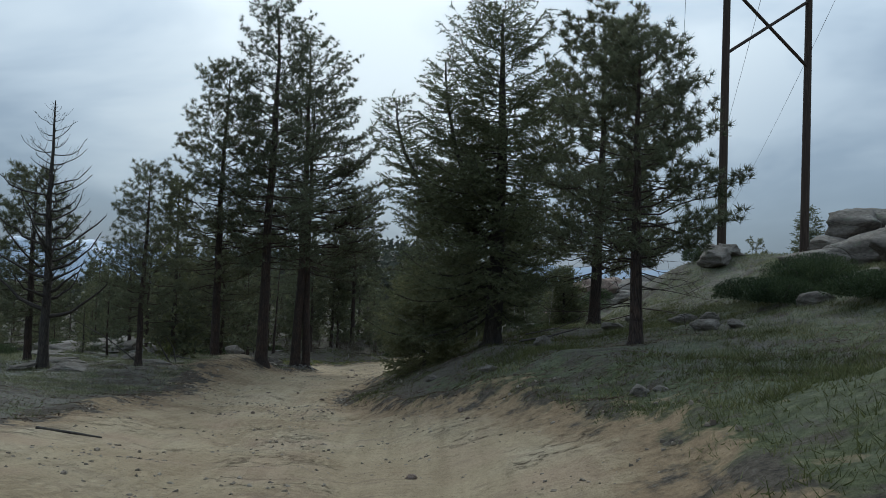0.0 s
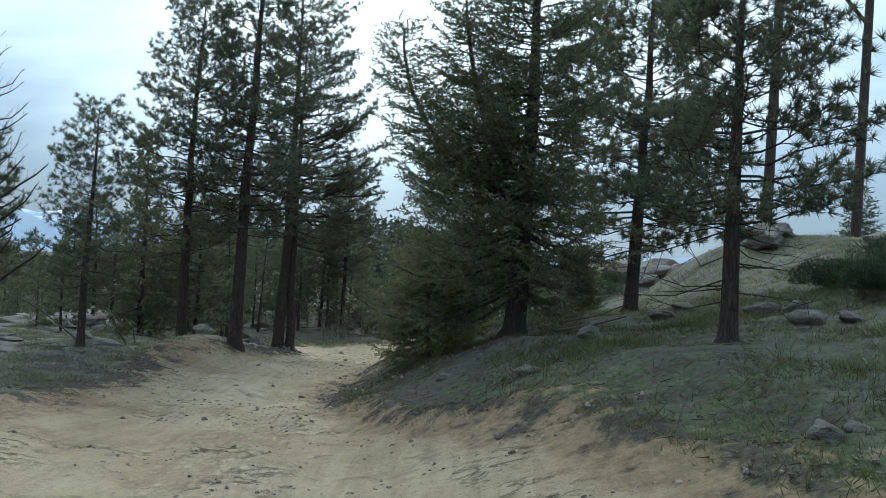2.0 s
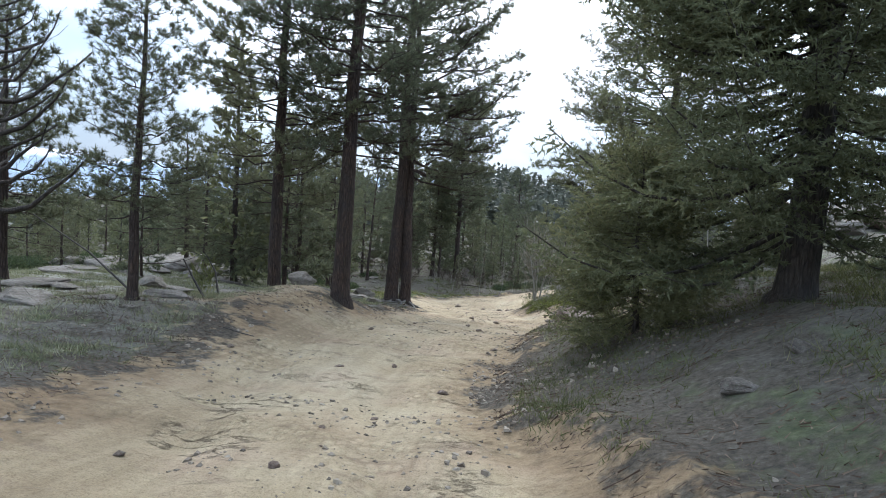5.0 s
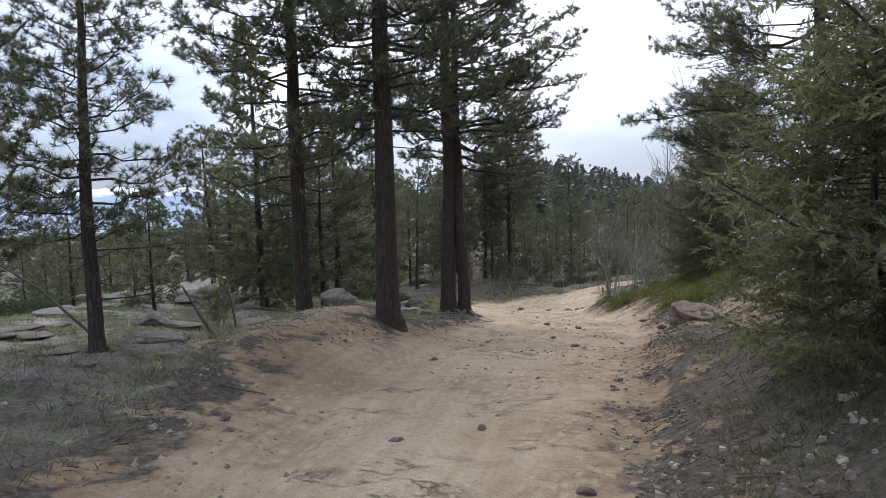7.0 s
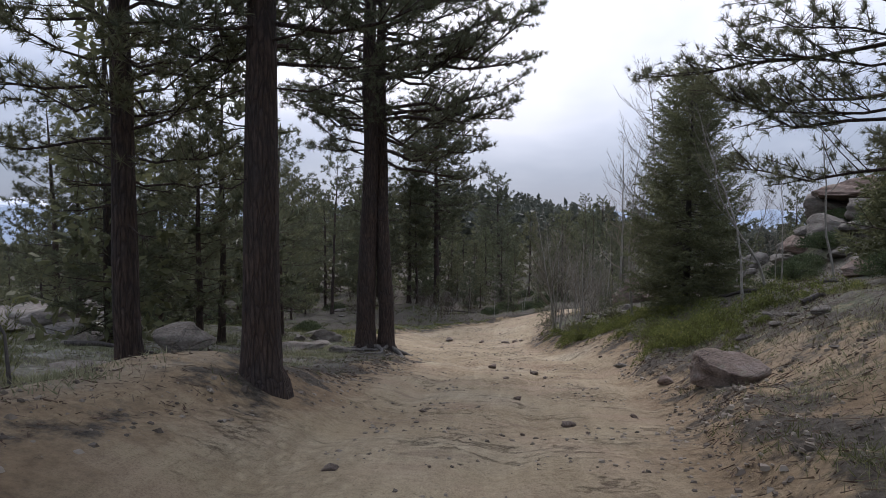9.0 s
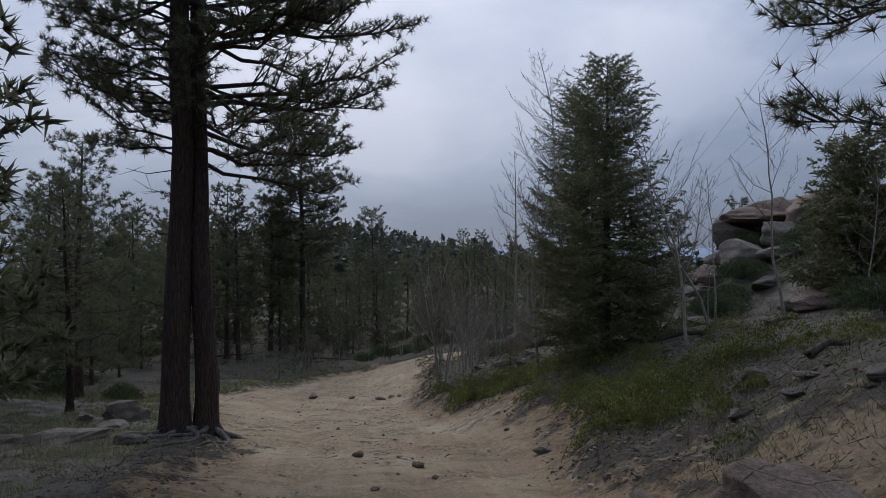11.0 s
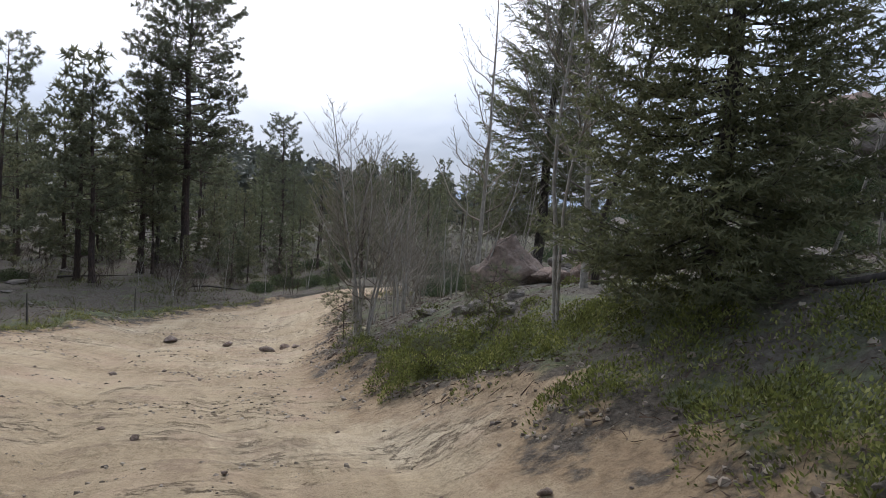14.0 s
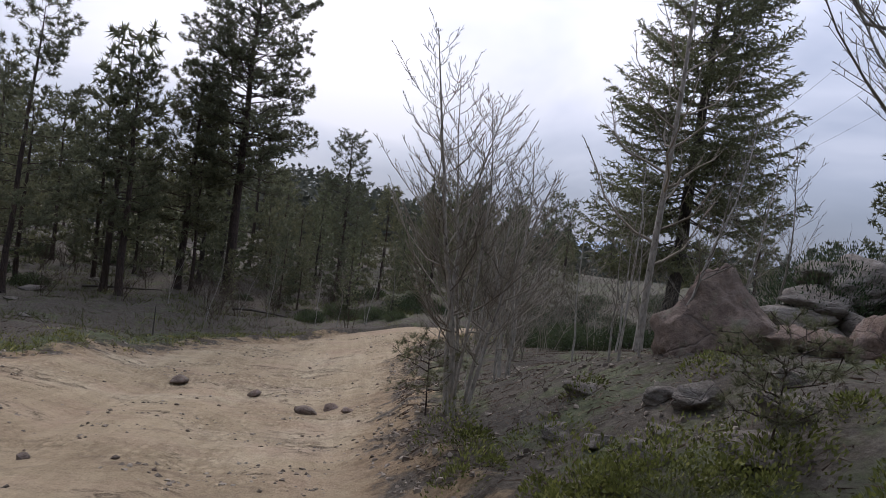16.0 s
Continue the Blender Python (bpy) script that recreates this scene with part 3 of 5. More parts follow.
    feet, ways = np.array(feet), np.array(ways)
    n = len(feet)
    F = np.repeat(feet, blades, 0)
    D = unit(np.repeat(ways, blades, 0) * 0.62 + rng.randn(n * blades, 3) * 0.66)
    T = F + D * (needle * (0.65 + 0.5 * rng.rand(n * blades)))[:, None]
    green.blades(F - D * 0.01, T, width * (0.7 + 0.6 * rng.rand(n * blades)), rng)
    return wood.mesh("trunk", pine_bark), green.mesh("crown", pine_needles, False)


def fir(seed, height, spread=2.0, r=0.14, lean=(0, 0), low=0.06, boughs=130, droop=0.22, twig=0.075, spray=0.13, width=0.05, taper=0.85, sides=9, tops=1, reach=None, gap=0.0, leaf_step=0.05, skirt=0.0, dense=1.0):
    """Meshes of a short-needled fir or spruce: layered boughs with flat sprays."""
    rng = np.random.RandomState(seed)
    wood, green = Heap(), Heap()
    feet, tips = [], []
    for top in range(tops):
        h = height * (1, 0.84, 0.71)[top]
        line = trunk_line(h, lean, rng)
        if top:
            # a side top leaves the trunk part way up, bends out and rises
            up = np.linspace(0, 1, len(line))
            first = height * (0.42 - 0.05 * top)
            line[:, 2] = first + (h - first) * up ** 1.3
            line[:, 0] -= 1.45 * top * (1 - (1 - up) ** 2)
            wood.tube(line, r * 0.36 * (1 - 0.9 * up) + 0.01, sides)
        else:
            trunk_into(wood, line, r, rng, sides)
        nb = boughs if top == 0 else boughs // 2
        for k in range(nb):
            t = low + (1 - low) * ((k + rng.rand()) / nb) ** dense
            if top and t < 0.2:
                continue
            u = (t - low) / (1 - low)
            if rng.rand() < gap:
                continue
            az = k * 2.4 + rng.rand() * 1.5
            L = spread * (1 if top == 0 else 0.38) * ((1 - u) ** taper) * (0.66 + 0.36 * rng.rand()) * min(1, 0.8 + 2 * u) + 0.14
            if reach is not None:
                L *= reach(az, u)
            p0 = on_line(line, min(t, 0.995))
            n = 7
            s = np.linspace(0, 1, n)[:, None]
            out = np.array([np.cos(az), np.sin(az), 0])
            rise = 0.75 * u ** 2 + 0.05 + 0.2 * (rng.rand() - 0.5) - skirt * max(0.0, 1 - u / 0.25)
            pts = p0 + L * (s * out + (s * rise - droop * (1 - 0.8 * u) * np.sin(s * 2.4) + 0.16 * s ** 3) * np.array([0, 0, 1.0]))
            thick = max(0.008, r * 0.16 * L / spread)
            wood.tube(pts[::1 if leaf_step < 0.1 else 3], thick * (1 - 0.85 * s[::1 if leaf_step < 0.1 else 3, 0]), 3)
            m = max(4, int(L / twig))
            q = 0.14 + 0.86 * (np.arange(m) + rng.rand(m)) / m
            f = on_line(pts, q).T
            side = np.where(np.arange(m) % 2, 1.0, -1.0) * (0.55 + 0.5 * rng.rand(m))
            d = unit(np.stack([np.cos(az + side), np.sin(az + side), -0.5 + 0.85 * rng.rand(m) + 0.25 * u], -1))
            l = (0.20 + 0.32 * L * (1.08 - q)) * (0.6 + 0.6 * rng.rand(m))
            l = np.minimum(l, 0.75)
            k2 = np.maximum(3, (l / leaf_step).astype(int))
            for a in range(m):
                w = (np.arange(k2[a]) + rng.rand(k2[a])) / k2[a]
                base = f[a] + np.outer(w * l[a], d[a])
                jig = unit(d[a] * 0.75 + rng.randn(k2[a], 3) * 0.55)
                feet.append(base)
                tips.append(base + jig * (spray * (0.7 + 0.6 * rng.rand(k2[a])))[:, None])
            w = rng.rand(m)
            base = on_line(pts, 0.3 + 0.7 * w).T
            feet.append(base)
            tips.append(base + unit(out * 0.7 + rng.randn(m, 3) * 0.5) * spray)
    F, T = np.concatenate(feet), np.concatenate(tips)
    (green.leaves if leaf_step > 0.1 else green.blades)(F, T, width * (0.7 + 0.6 * rng.rand(len(F))), rng)
    return wood.mesh("trunk", grey_bark), green.mesh("crown", fir_needles, False)


def stand(name, meshes, x, y, label, category="tree", group="", turn=0.0, size=1.0, sink=0.0):
    e = thing(name, pose(x, y, ground(x, y) - sink, 0, 0, turn), label, category, group)
    e.scale = (size, size, size)
    part("trunk", meshes[0], e)
    part("crown", meshes[1], e)
    return e


def wide(az0, more, around=1.0, low_only=0.0):
    """Boughs longer towards one side."""
    def reach(az, u):
        k = max(0.0, math.cos(az - az0)) ** 2
        return around + more * k * (1 if u < 0.7 or not low_only else 0.3)
    return reach


def long_bough(az, u):
    """Lower boughs of the roadside pine that hang far out over the bank."""
    return 0.95 + (0.6 * max(0.0, math.cos(az - 2.36)) ** 8 if u < 0.55 else 0.0)


def low_reach(az, u):
    """The big fir's lower boughs stretch out over the road's edge, and are short on the hill's side."""
    k = max(0.0, math.cos(az - 3.2)) ** 2
    hill = max(0.0, math.cos(az - 0.4))
    if u < 0.13:
        return max(0.3, 0.85 - 0.7 * hill) + 0.6 * k
    return 0.88 + (0.42 * k if u < 0.4 else 0.14 * k)


# pines along the road
stand("pine_tree", pine(11, 11.1, 0.22, 2.8, 0.17, (0.012, 0), 118, tufts=4, blades=28, needle=0.15, width=0.013, shoot=6.0), -8.4, 26.8, "tall dark pine with reddish furrowed trunk on a sandy mound", group="roadside pines")
stand("pine_tree", pine(12, 13.1, 0.26, 2.9, 0.21, (0.012, 0), 122, tufts=4, blades=28, needle=0.15, width=0.013, shoot=6.0), -6.45, 26.0, "tall pine with thick reddish bark at the road's edge", group="roadside pines")
twin = pine(13, 17.2, 0.30, 3.1, 0.255, (-0.004, 0), 110, tufts=4, blades=28, needle=0.16, width=0.013, shoot=6.0, reach=wide(0.2, 0.7))
stand("pine_tree", twin, -7.32, 36.55, "tall pine, one of two grown together beside the road", group="roadside pines")
stand("pine_tree", pine(14, 14.5, 0.34, 2.8, 0.215, (0.012, 0), 95, tufts=4, blades=28, needle=0.16, width=0.013, shoot=6.0, reach=wide(0.1, 0.9)), -6.83, 36.75, "tall slender pine grown close to its twin by the road", group="roadside pines")
stand("pine_tree", pine(15, 5.9, 0.24, 1.3, 0.10, (0.03, 0), 62, tufts=5, blades=28, needle=0.12, width=0.009, shoot=7.0), -9.0, 21.4, "young pine with open crown among dry grass", group="roadside pines")
stand("pine_tree", pine(16, 5.9, 0.26, 2.1, 0.13, (0.01, 0), 90, blades=30, needle=0.17, width=0.016, stubs=20, stub_long=1.5), 3.87, 13.8, "young green pine with bare lower boughs on the grassy bank", group="roadside pines")
stand("pine_tree", pine(17, 9.7, 0.16, 3.1, 0.19, (0.01, 0), 120, top=0.36, blades=24, width=0.026), 5.03, 22.9, "round-topped pine on the grassy bank", group="roadside pines")
stand("pine_tree", pine(18, 8.2, 0.2, 2.7, 0.14, (0.0, 0), 96, tufts=6, blades=26, needle=0.12, width=0.0075, shoot=9.0, kink=0.02, reach=long_bough), 0.95, 26.4, "green pine with long needle tufts above the bank", group="roadside pines")
stand("pine_tree", pine(20, 6.4, 0.2, 2.0, 0.13, (0.01, 0), 70, blades=24, width=0.022), -14.2, 24.6, "bushy pine beside the dead snag", group="roadside pines")
near_pine = pine(19, 7.6, 0.14, 2.1, 0.13, (0.01, 0), 64, tufts=4, blades=20, needle=0.16, width=0.018)
for x, y, size, turn in ((-12.4, 45.0, 1.0, 0), (-15.0, 50.5, 0.95, 120), (-11.0, 41.0, 0.72, 240), (-16.5, 44.5, 0.8, 60), (-18.5, 57.0, 1.2, 320)):
    stand("pine_tree", near_pine, x, y, "bushy green pine behind the roadside pines", group="roadside pines", turn=turn, size=size)
# the big fir
stand("fir_tree", fir(21, 9.3, 3.2, 0.25, (0.0, 0), 0.095, 275, taper=0.40, tops=3, gap=0.22, skirt=0.25, dense=1.1, twig=0.07, spray=0.085, width=0.027, leaf_step=0.020, reach=low_reach), 1.5, 19.45, "broad dark fir with three tops and boughs down to the ground", group="firs")
# added filler, no tree of its own: bulks out the big fir's low boughs
stand("fir_tree", fir(25, 2.7, 1.5, 0.05, (-0.05, 0), 0.03, 130, taper=0.4, gap=0.1, skirt=0.15, twig=0.06, spray=0.08, width=0.024, leaf_step=0.020), -0.35, 20.3, "small added fir filling out the big fir's low boughs", group="firs")
stand("fir_tree", fir(22, 6.3, 2.0, 0.11, (0.0, 0), 0.02, 250, taper=0.58, tops=1, gap=0.14, twig=0.06, spray=0.08, width=0.026, leaf_step=0.018), 1.3, 38.45, "dense dark green young fir above the green shrubs", group="firs")
stand("fir_tree", fir(23, 11.8, 3.0, 0.2, (0.05, 0), 0.18, 230, taper=0.38, gap=0.33, twig=0.07, spray=0.11, width=0.036, leaf_step=0.024), 5.2, 54.9, "tall ragged fir with gaps between its boughs", group="firs")
stand("fir_tree", fir(24, 2.9, 1.0, 0.05, (0, 0), 0.05, 90, taper=0.8), 16.6, 31.9, "small fir beside the power pole", group="firs")
stand("fir_tree", fir(26, 3.4, 1.5, 0.08, (0, 0), 0.05, 130, taper=0.5, leaf_step=0.03), 6.6, 37.6, "broad green fir on the rocky slope", group="firs")
# taller trees beyond the road
stand("pine_tree", pine(31, 14.6, 0.34, 3.2, 0.24, (0.012, 0), 150, tufts=4, needle=0.18, width=0.028, blades=18, top=0.20, ragged=0.25), -8.5, 69.6, "tall narrow pine beyond the clearing", group="far pines")
stand("pine_tree", pine(32, 9.4, 0.26, 2.0, 0.17, (0, 0), 90, tufts=4, needle=0.18, width=0.028, blades=18, top=0.4), -10.4, 68.6, "pine beyond the clearing", group="far pines")
stand("pine_tree", pine(34, 8.8, 0.3, 1.5, 0.15, (0, 0), 66, tufts=4, needle=0.18, width=0.028, blades=18, top=0.45, ragged=0.5), -11.7, 65.2, "slender spiky pine beyond the clearing", group="far pines")
stand("pine_tree", pine(35, 9.6, 0.2, 3.4, 0.11, (0.05, 0), 46, tufts=4, needle=0.18, width=0.026, blades=18, top=0.6, ragged=0.5), -14.4, 62.0, "leaning pine with long open boughs beyond the clearing", group="far pines")
stand("pine_tree", pine(33, 10.2, 0.25, 2.6, 0.2, (0, 0), 70, tufts=4, needle=0.2, width=0.028, blades=16, top=0.4), -4.0, 93, "round-topped pine beyond the bend", group="far pines")


slope_pine = pine(45, 8.0, 0.05, 2.3, 0.12, (0, 0), 74, tufts=4, blades=18, needle=0.17, width=0.02)


def far_pines():
    """Woods that stand round the place: one by one near by, each a copy of four kinds."""
    kinds = [
        (pine(41, 9.0, 0.07, 2.1, 0.13, (0, 0), 40, 2, 6, 0.36, 0.095, sides=6, stubs=4, twigs=False), "pine_tree"),
        (pine(42, 7.0, 0.03, 2.0, 0.11, (0.02, 0), 38, 2, 6, 0.36, 0.095, sides=6, stubs=2, twigs=False), "pine_tree"),
        (pine(43, 11.0, 0.16, 2.2, 0.15, (0, 0.01), 42, 2, 6, 0.36, 0.095, top=0.4, sides=6, stubs=6, twigs=False), "pine_tree"),
        (fir(44, 8.0, 1.7, 0.12, (0, 0), 0.04, 66, twig=0.2, spray=0.30, width=0.13, sides=6, leaf_step=0.12), "fir_tree"),
    ]
    rng = np.random.RandomState(5)
    spots = []

    def clear(x, y):
        d = x - along(ROAD_X, y)
        if inside_road(x, y) > -2.0 or (y < 40 and -14 < d < 14):
            return False
        if y < 62 and -9 < d < 12:
            return False
        if 30 < y < 46 and -21 < x < -9 and rng.rand() < 0.75:
            return False
        if y < 40 and d > 0 and d < 40:
            return False
        return all((x - a) ** 2 + (y - b) ** 2 > 2.2 ** 2 for a, b in spots)

    for n, (x0, x1, y0, y1) in ((56, (-34, -13.5, 40, 64)), (40, (-40, -2, 66, 82)), (64, (-60, 8, 76, 118)), (34, (8, 60, 66, 130)), (24, (-70, -24, 22, 60)), (10, (12, 34, 52, 72)), (12, (-10, 6, 65, 80)), (24, (-8, 12, 80, 108))):
        k = tries = 0
        while k < n and tries < 2000:
            tries += 1
            x, y = x0 + (x1 - x0) * rng.rand(), y0 + (y1 - y0) * rng.rand()
            if not clear(x, y):
                continue
            spots.append((x, y))
            k += 1
    spots += [(-14.2, 30.5), (-16.5, 33.0), (-12.4, 33.4), (-20.5, 27.5), (-11.2, 36.5), (-23.0, 33.0)]
    for x, y, k, size in ((-12.3, 33.0, 0, .6), (-14.8, 36.0, 1, .7), (-11.2, 35.2, 1, .72), (-13.4, 37.6, 0, .7), (-16.2, 37.2, 1, .8), (-19.5, 34.0, 0, .45), (-22.5, 31.0, 1, .5)):
        stand("pine_tree", near_pine if k else slope_pine, x, y, "bushy dark green pine on the stony slope", group="woods round the road", turn=97 * x, size=size)
    low = []
    while len(low) < 36:
        x, y = rng.uniform(-32, 4), rng.uniform(63, 84)
        if inside_road(x, y) < -2 and all((x - a) ** 2 + (y - b) ** 2 > 1.4 ** 2 for a, b in low):
            low.append((x, y))
    for x, y in low:
        stand("pine_tree", kinds[1][0] if rng.rand() < 0.6 else kinds[3][0], x, y, "small bushy young conifer under the taller pines", group="woods round the road", turn=360 * rng.rand(), size=0.22 + 0.22 * rng.rand())
    for x, y in spots:
        k = rng.choice(4, p=[0.36, 0.28, 0.16, 0.20])
        size = 0.62 + 0.5 * rng.rand()
        if x < -13 and y < 64:
            size *= 0.5
        if x > -9:
            size *= 0.62
        meshes, name = kinds[k]
        label = "dark green %s in the woods beyond the road" % ("pine" if name == "pine_tree" else "fir")
        stand(name, meshes, x, y, label, group="woods round the road", turn=360 * rng.rand(), size=size)


far_pines()


def distant_woods():
    """Trees too far off to count, as one mesh."""
    rng = np.random.RandomState(9)
    heap = Heap()
    n = 3400
    ang = np.radians(np.where(np.arange(n) % 2, rng.uniform(-80, 75, n), rng.uniform(-20, 22, n)))
    dist = np.where(np.arange(n) % 2, 120 + 420 * rng.rand(n) ** 1.3, 125 + 190 * rng.rand(n))
    x, y = dist * np.sin(ang), dist * np.cos(ang)
    z = land(x, y)
    tall = rng.uniform(4, 8, n)
    for k in range(n):
        m = 15
        u = rng.rand(m) ** 0.75
        a = rng.rand(m) * 6.28
        reach = (1 - u) ** 0.6 * tall[k] * 0.34 + 0.25
        f = np.stack([x[k] - np.cos(a) * reach * 0.3, y[k] - np.sin(a) * reach * 0.3, z[k] + (0.02 + 0.88 * u) * tall[k]], -1)
        t = f + np.stack([np.cos(a) * reach * 1.3, np.sin(a) * reach * 1.3, (rng.rand(m) - 0.5) * 0.8], -1)
        heap.leaves(f, t, np.full(m, 0.2 * tall[k]) * (0.6 + 0.6 * rng.rand(m)), rng)
    tagged(new("distant_woods", heap.mesh("distant_woods", hazed_needles, False)), "conifer woods covering the far hills", "woods", kind="stuff")


distant_woods()


# ---- bare trees ----
def aspen(seed, height, r=0.04, stems=1, lean=0.06, start=0.18, reach=0.30, steep=0.5, dense=6.0, crook=0.05, bark=None, twig_mat=None, fine=0.09, limb=1.0):
    """Meshes of a leafless aspen: pale stems, and rising branches with twigs and buds."""
    rng = np.random.RandomState(seed)
    wood, twigs = Heap(), Heap()
    up = np.array([0, 0, 1.0])
    for stem in range(stems):
        a = rng.rand() * 6.3 if stems < 3 else stem * 6.283 / stems + rng.rand()
        h = height * (1 if stem == 0 else 0.5 + 0.45 * rng.rand())
        rs = r * (1 if stem == 0 else 0.55 + 0.35 * rng.rand())
        w = unit(np.array([np.cos(a) * lean, np.sin(a) * lean, 1.0]))
        at = np.array([np.cos(a), np.sin(a), 0]) * (0.04 + 0.18 * rng.rand()) * (stems > 1) - [0, 0, 0.15]
        line = [at]
        for _ in range(11):
            w = unit(w + rng.randn(3) * crook + up * 0.02)
            line.append(line[-1] + w * (h + 0.15) / 11)
        line = np.array(line)
        wood.tube(line, np.concatenate([[rs * 1.35], rs * (1 - 0.88 * np.linspace(0.09, 1, 11))]), 7, 0.08, rng)
        nb = int(h * dense * (1 - start))
        for k in range(nb):
            q = min(0.97, start + (1 - start) * ((k + rng.rand()) / nb) ** 0.9)
            f = on_line(line, q)
            az = k * 2.4 + rng.rand() * 1.2
            out = np.array([np.cos(az), np.sin(az), 0])
            L = h * reach * (1 - q) ** 0.7 * (0.4 + 0.8 * rng.rand()) + 0.12
            t = np.linspace(0, 1, 6)[:, None]
            b = f + L * (t * out * 0.9 - 0.15 * t ** 2 * out + (t * steep + 0.5 * t ** 2) * up)
            b[1:] += np.cumsum(rng.randn(5, 3) * 0.035 * L, axis=0)
            rb = max(0.0042, limb * rs * (1 - 0.88 * q) * (0.25 + 0.35 * L / (h * reach)))
            twigs.tube(b, np.maximum(0.003, rb * (1 - 0.75 * t[:, 0])), 4)
            m = max(2, int(L / fine))
            for c in range(m):
                p = 0.18 + 0.82 * (c + rng.rand()) / m
                g = on_line(b, min(p, 1.0))
                turn = az + (1 if c % 2 else -1) * (0.4 + 0.8 * rng.rand())
                d = unit(np.array([np.cos(turn), np.sin(turn), 0.35 + 0.9 * rng.rand()]))
                l = (0.05 + 0.34 * L * (1.05 - p)) * (0.5 + 0.8 * rng.rand())
                e = g + d * l + up * l * 0.3
                mid = (g + e) / 2 + rng.randn(3) * 0.05 * l - up * l * 0.06
                twigs.tube(np.array([g, mid, e]), np.array([0.0045, 0.0036, 0.0026]), 3)
                for v in range(int(l / 0.07)):
                    y = on_line(np.array([g, mid, e]), 0.3 + 0.7 * rng.rand())
                    twigs.tube(np.array([y, y + unit(d + rng.randn(3) * 0.8 + up * 0.5) * (0.02 + 0.05 * rng.rand())]), np.array([0.0042, 0.003]), 3)
    return wood.mesh("trunk", bark or aspen_bark), twigs.mesh("crown", twig_mat or aspen_twigs)


snag = aspen(51, 8.2, 0.16, 1, 0.0, 0.2, 0.40, 0.0, 9.0, 0.03, grey_bark, grey_bark, 0.16, 1.1)
stand("dead_tree", snag, -12.0, 21.6, "dead grey pine snag with bare crooked branches", "tree")
ASPEN = "bare grey aspen with thin twigs and no leaves"
stand("aspen_tree", aspen(52, 4.7, 0.044, 6, 0.15, 0.24, 0.40, 0.4, 8.5, fine=0.07), -1.66, 45.8, "clump of bare grey aspen stems beside the road", group="aspens", turn=170)
stand("aspen_tree", aspen(53, 3.9, 0.04, 4, 0.12, 0.24, 0.38, 0.4, 8.0, fine=0.08), -0.45, 48.6, "bare grey aspen with several stems behind the clump", group="aspens")
stand("aspen_tree", aspen(54, 6.6, 0.058, 1, 0.0, 0.2, 0.30, 0.3, 6.0, 0.015), 0.83, 46.4, "tall straight aspen with pale spotted trunk", group="aspens")
stand("aspen_tree", aspen(55, 5.6, 0.038, 2, 0.03, 0.42, 0.26, 0.5, 5.0, 0.05), -0.06, 39.7, "pair of slender bare aspens in green shrubs", group="aspens")
stand("aspen_tree", aspen(56, 8.2, 0.058, 1, 0.03, 0.16, 0.46, 0.25, 6.5, 0.04, limb=1.1), 1.45, 42.1, "tall bare aspen with thick pale trunk and long limbs", group="aspens")
stand("aspen_tree", aspen(57, 7.2, 0.062, 1, 0.05, 0.2, 0.42, 0.35, 5.5, 0.06, grey_bark), 1.8, 42.45, "tall bare tree with dark trunk and long crooked limbs", group="aspens")
stand("aspen_tree", aspen(58, 4.9, 0.032, 1, 0.02, 0.42, 0.34, 0.6, 4.5, 0.08), 2.0, 35.9, ASPEN, group="aspens")
stand("aspen_tree", aspen(59, 4.6, 0.036, 1, 0.03, 0.36, 0.40, 0.6, 4.5, 0.10), 2.85, 36.8, ASPEN, group="aspens", turn=40)
stand("aspen_tree", aspen(60, 4.8, 0.036, 1, 0.03, 0.4, 0.34, 0.6, 4.5, 0.08), 4.75, 37.3, ASPEN, group="aspens", turn=200)
kinds = [aspen(61 + k, 4.2, 0.028, 1 + k // 3, 0.05, 0.25, 0.34, 0.5, 5.5, 0.09) for k in range(5)]
for k, (x, y, size) in enumerate((
        (-0.05, 51.0, 0.8), (-0.6, 49.9, 0.65), (0.5, 52.5, 0.8), (-0.2, 55.0, 0.85), (0.9, 56.0, 0.8),
        (-1.0, 53.2, 0.75), (0.5, 48.0, 0.7), (1.9, 47.6, 0.8), (2.5, 38.5, 0.9), (4.0, 38.9, 0.9), (1.3, 44.9, 0.7),
        (3.4, 40.6, 0.85), (2.7, 43.6, 0.8), (0.3, 44.9, 0.75), (0.1, 45.3, 0.7), (-5.8, 62.1, 0.65), (-4.2, 64.0, 0.6), (-3.4, 63.2, 0.6), (-7.2, 65.0, 0.6),
        (-2.4, 62.5, 0.7), (0.3, 58.5, 0.8), (1.4, 60.0, 0.9), (-1.4, 66, 0.8), (-9.5, 63.5, 0.55), (-7.9, 62.6, 0.6), (5.6, 36.0, 0.7), (2.0, 50.0, 0.8), (3.0, 47.0, 0.75), (-1.2, 48.0, 0.45))):
    stand("aspen_tree", kinds[k % 5], x, y, ASPEN, group="aspens", turn=70 * k, size=size)
small = pine(75, 0.8, 0.3, 0.20, 0.012, (0.05, 0), 12, 4, 36, 0.09, 0.0042, sides=6, stubs=0, shoot=9.0)
for x, y, size in ((-2.0, 46.0, 1.0), (-0.25, 41.6, 0.95), (-1.3, 40.6, 0.55)):
    stand("pine_sapling", small, x, y, "knee-high pine sapling with long needles", "sapling", "saplings", turn=90 * x, size=size)


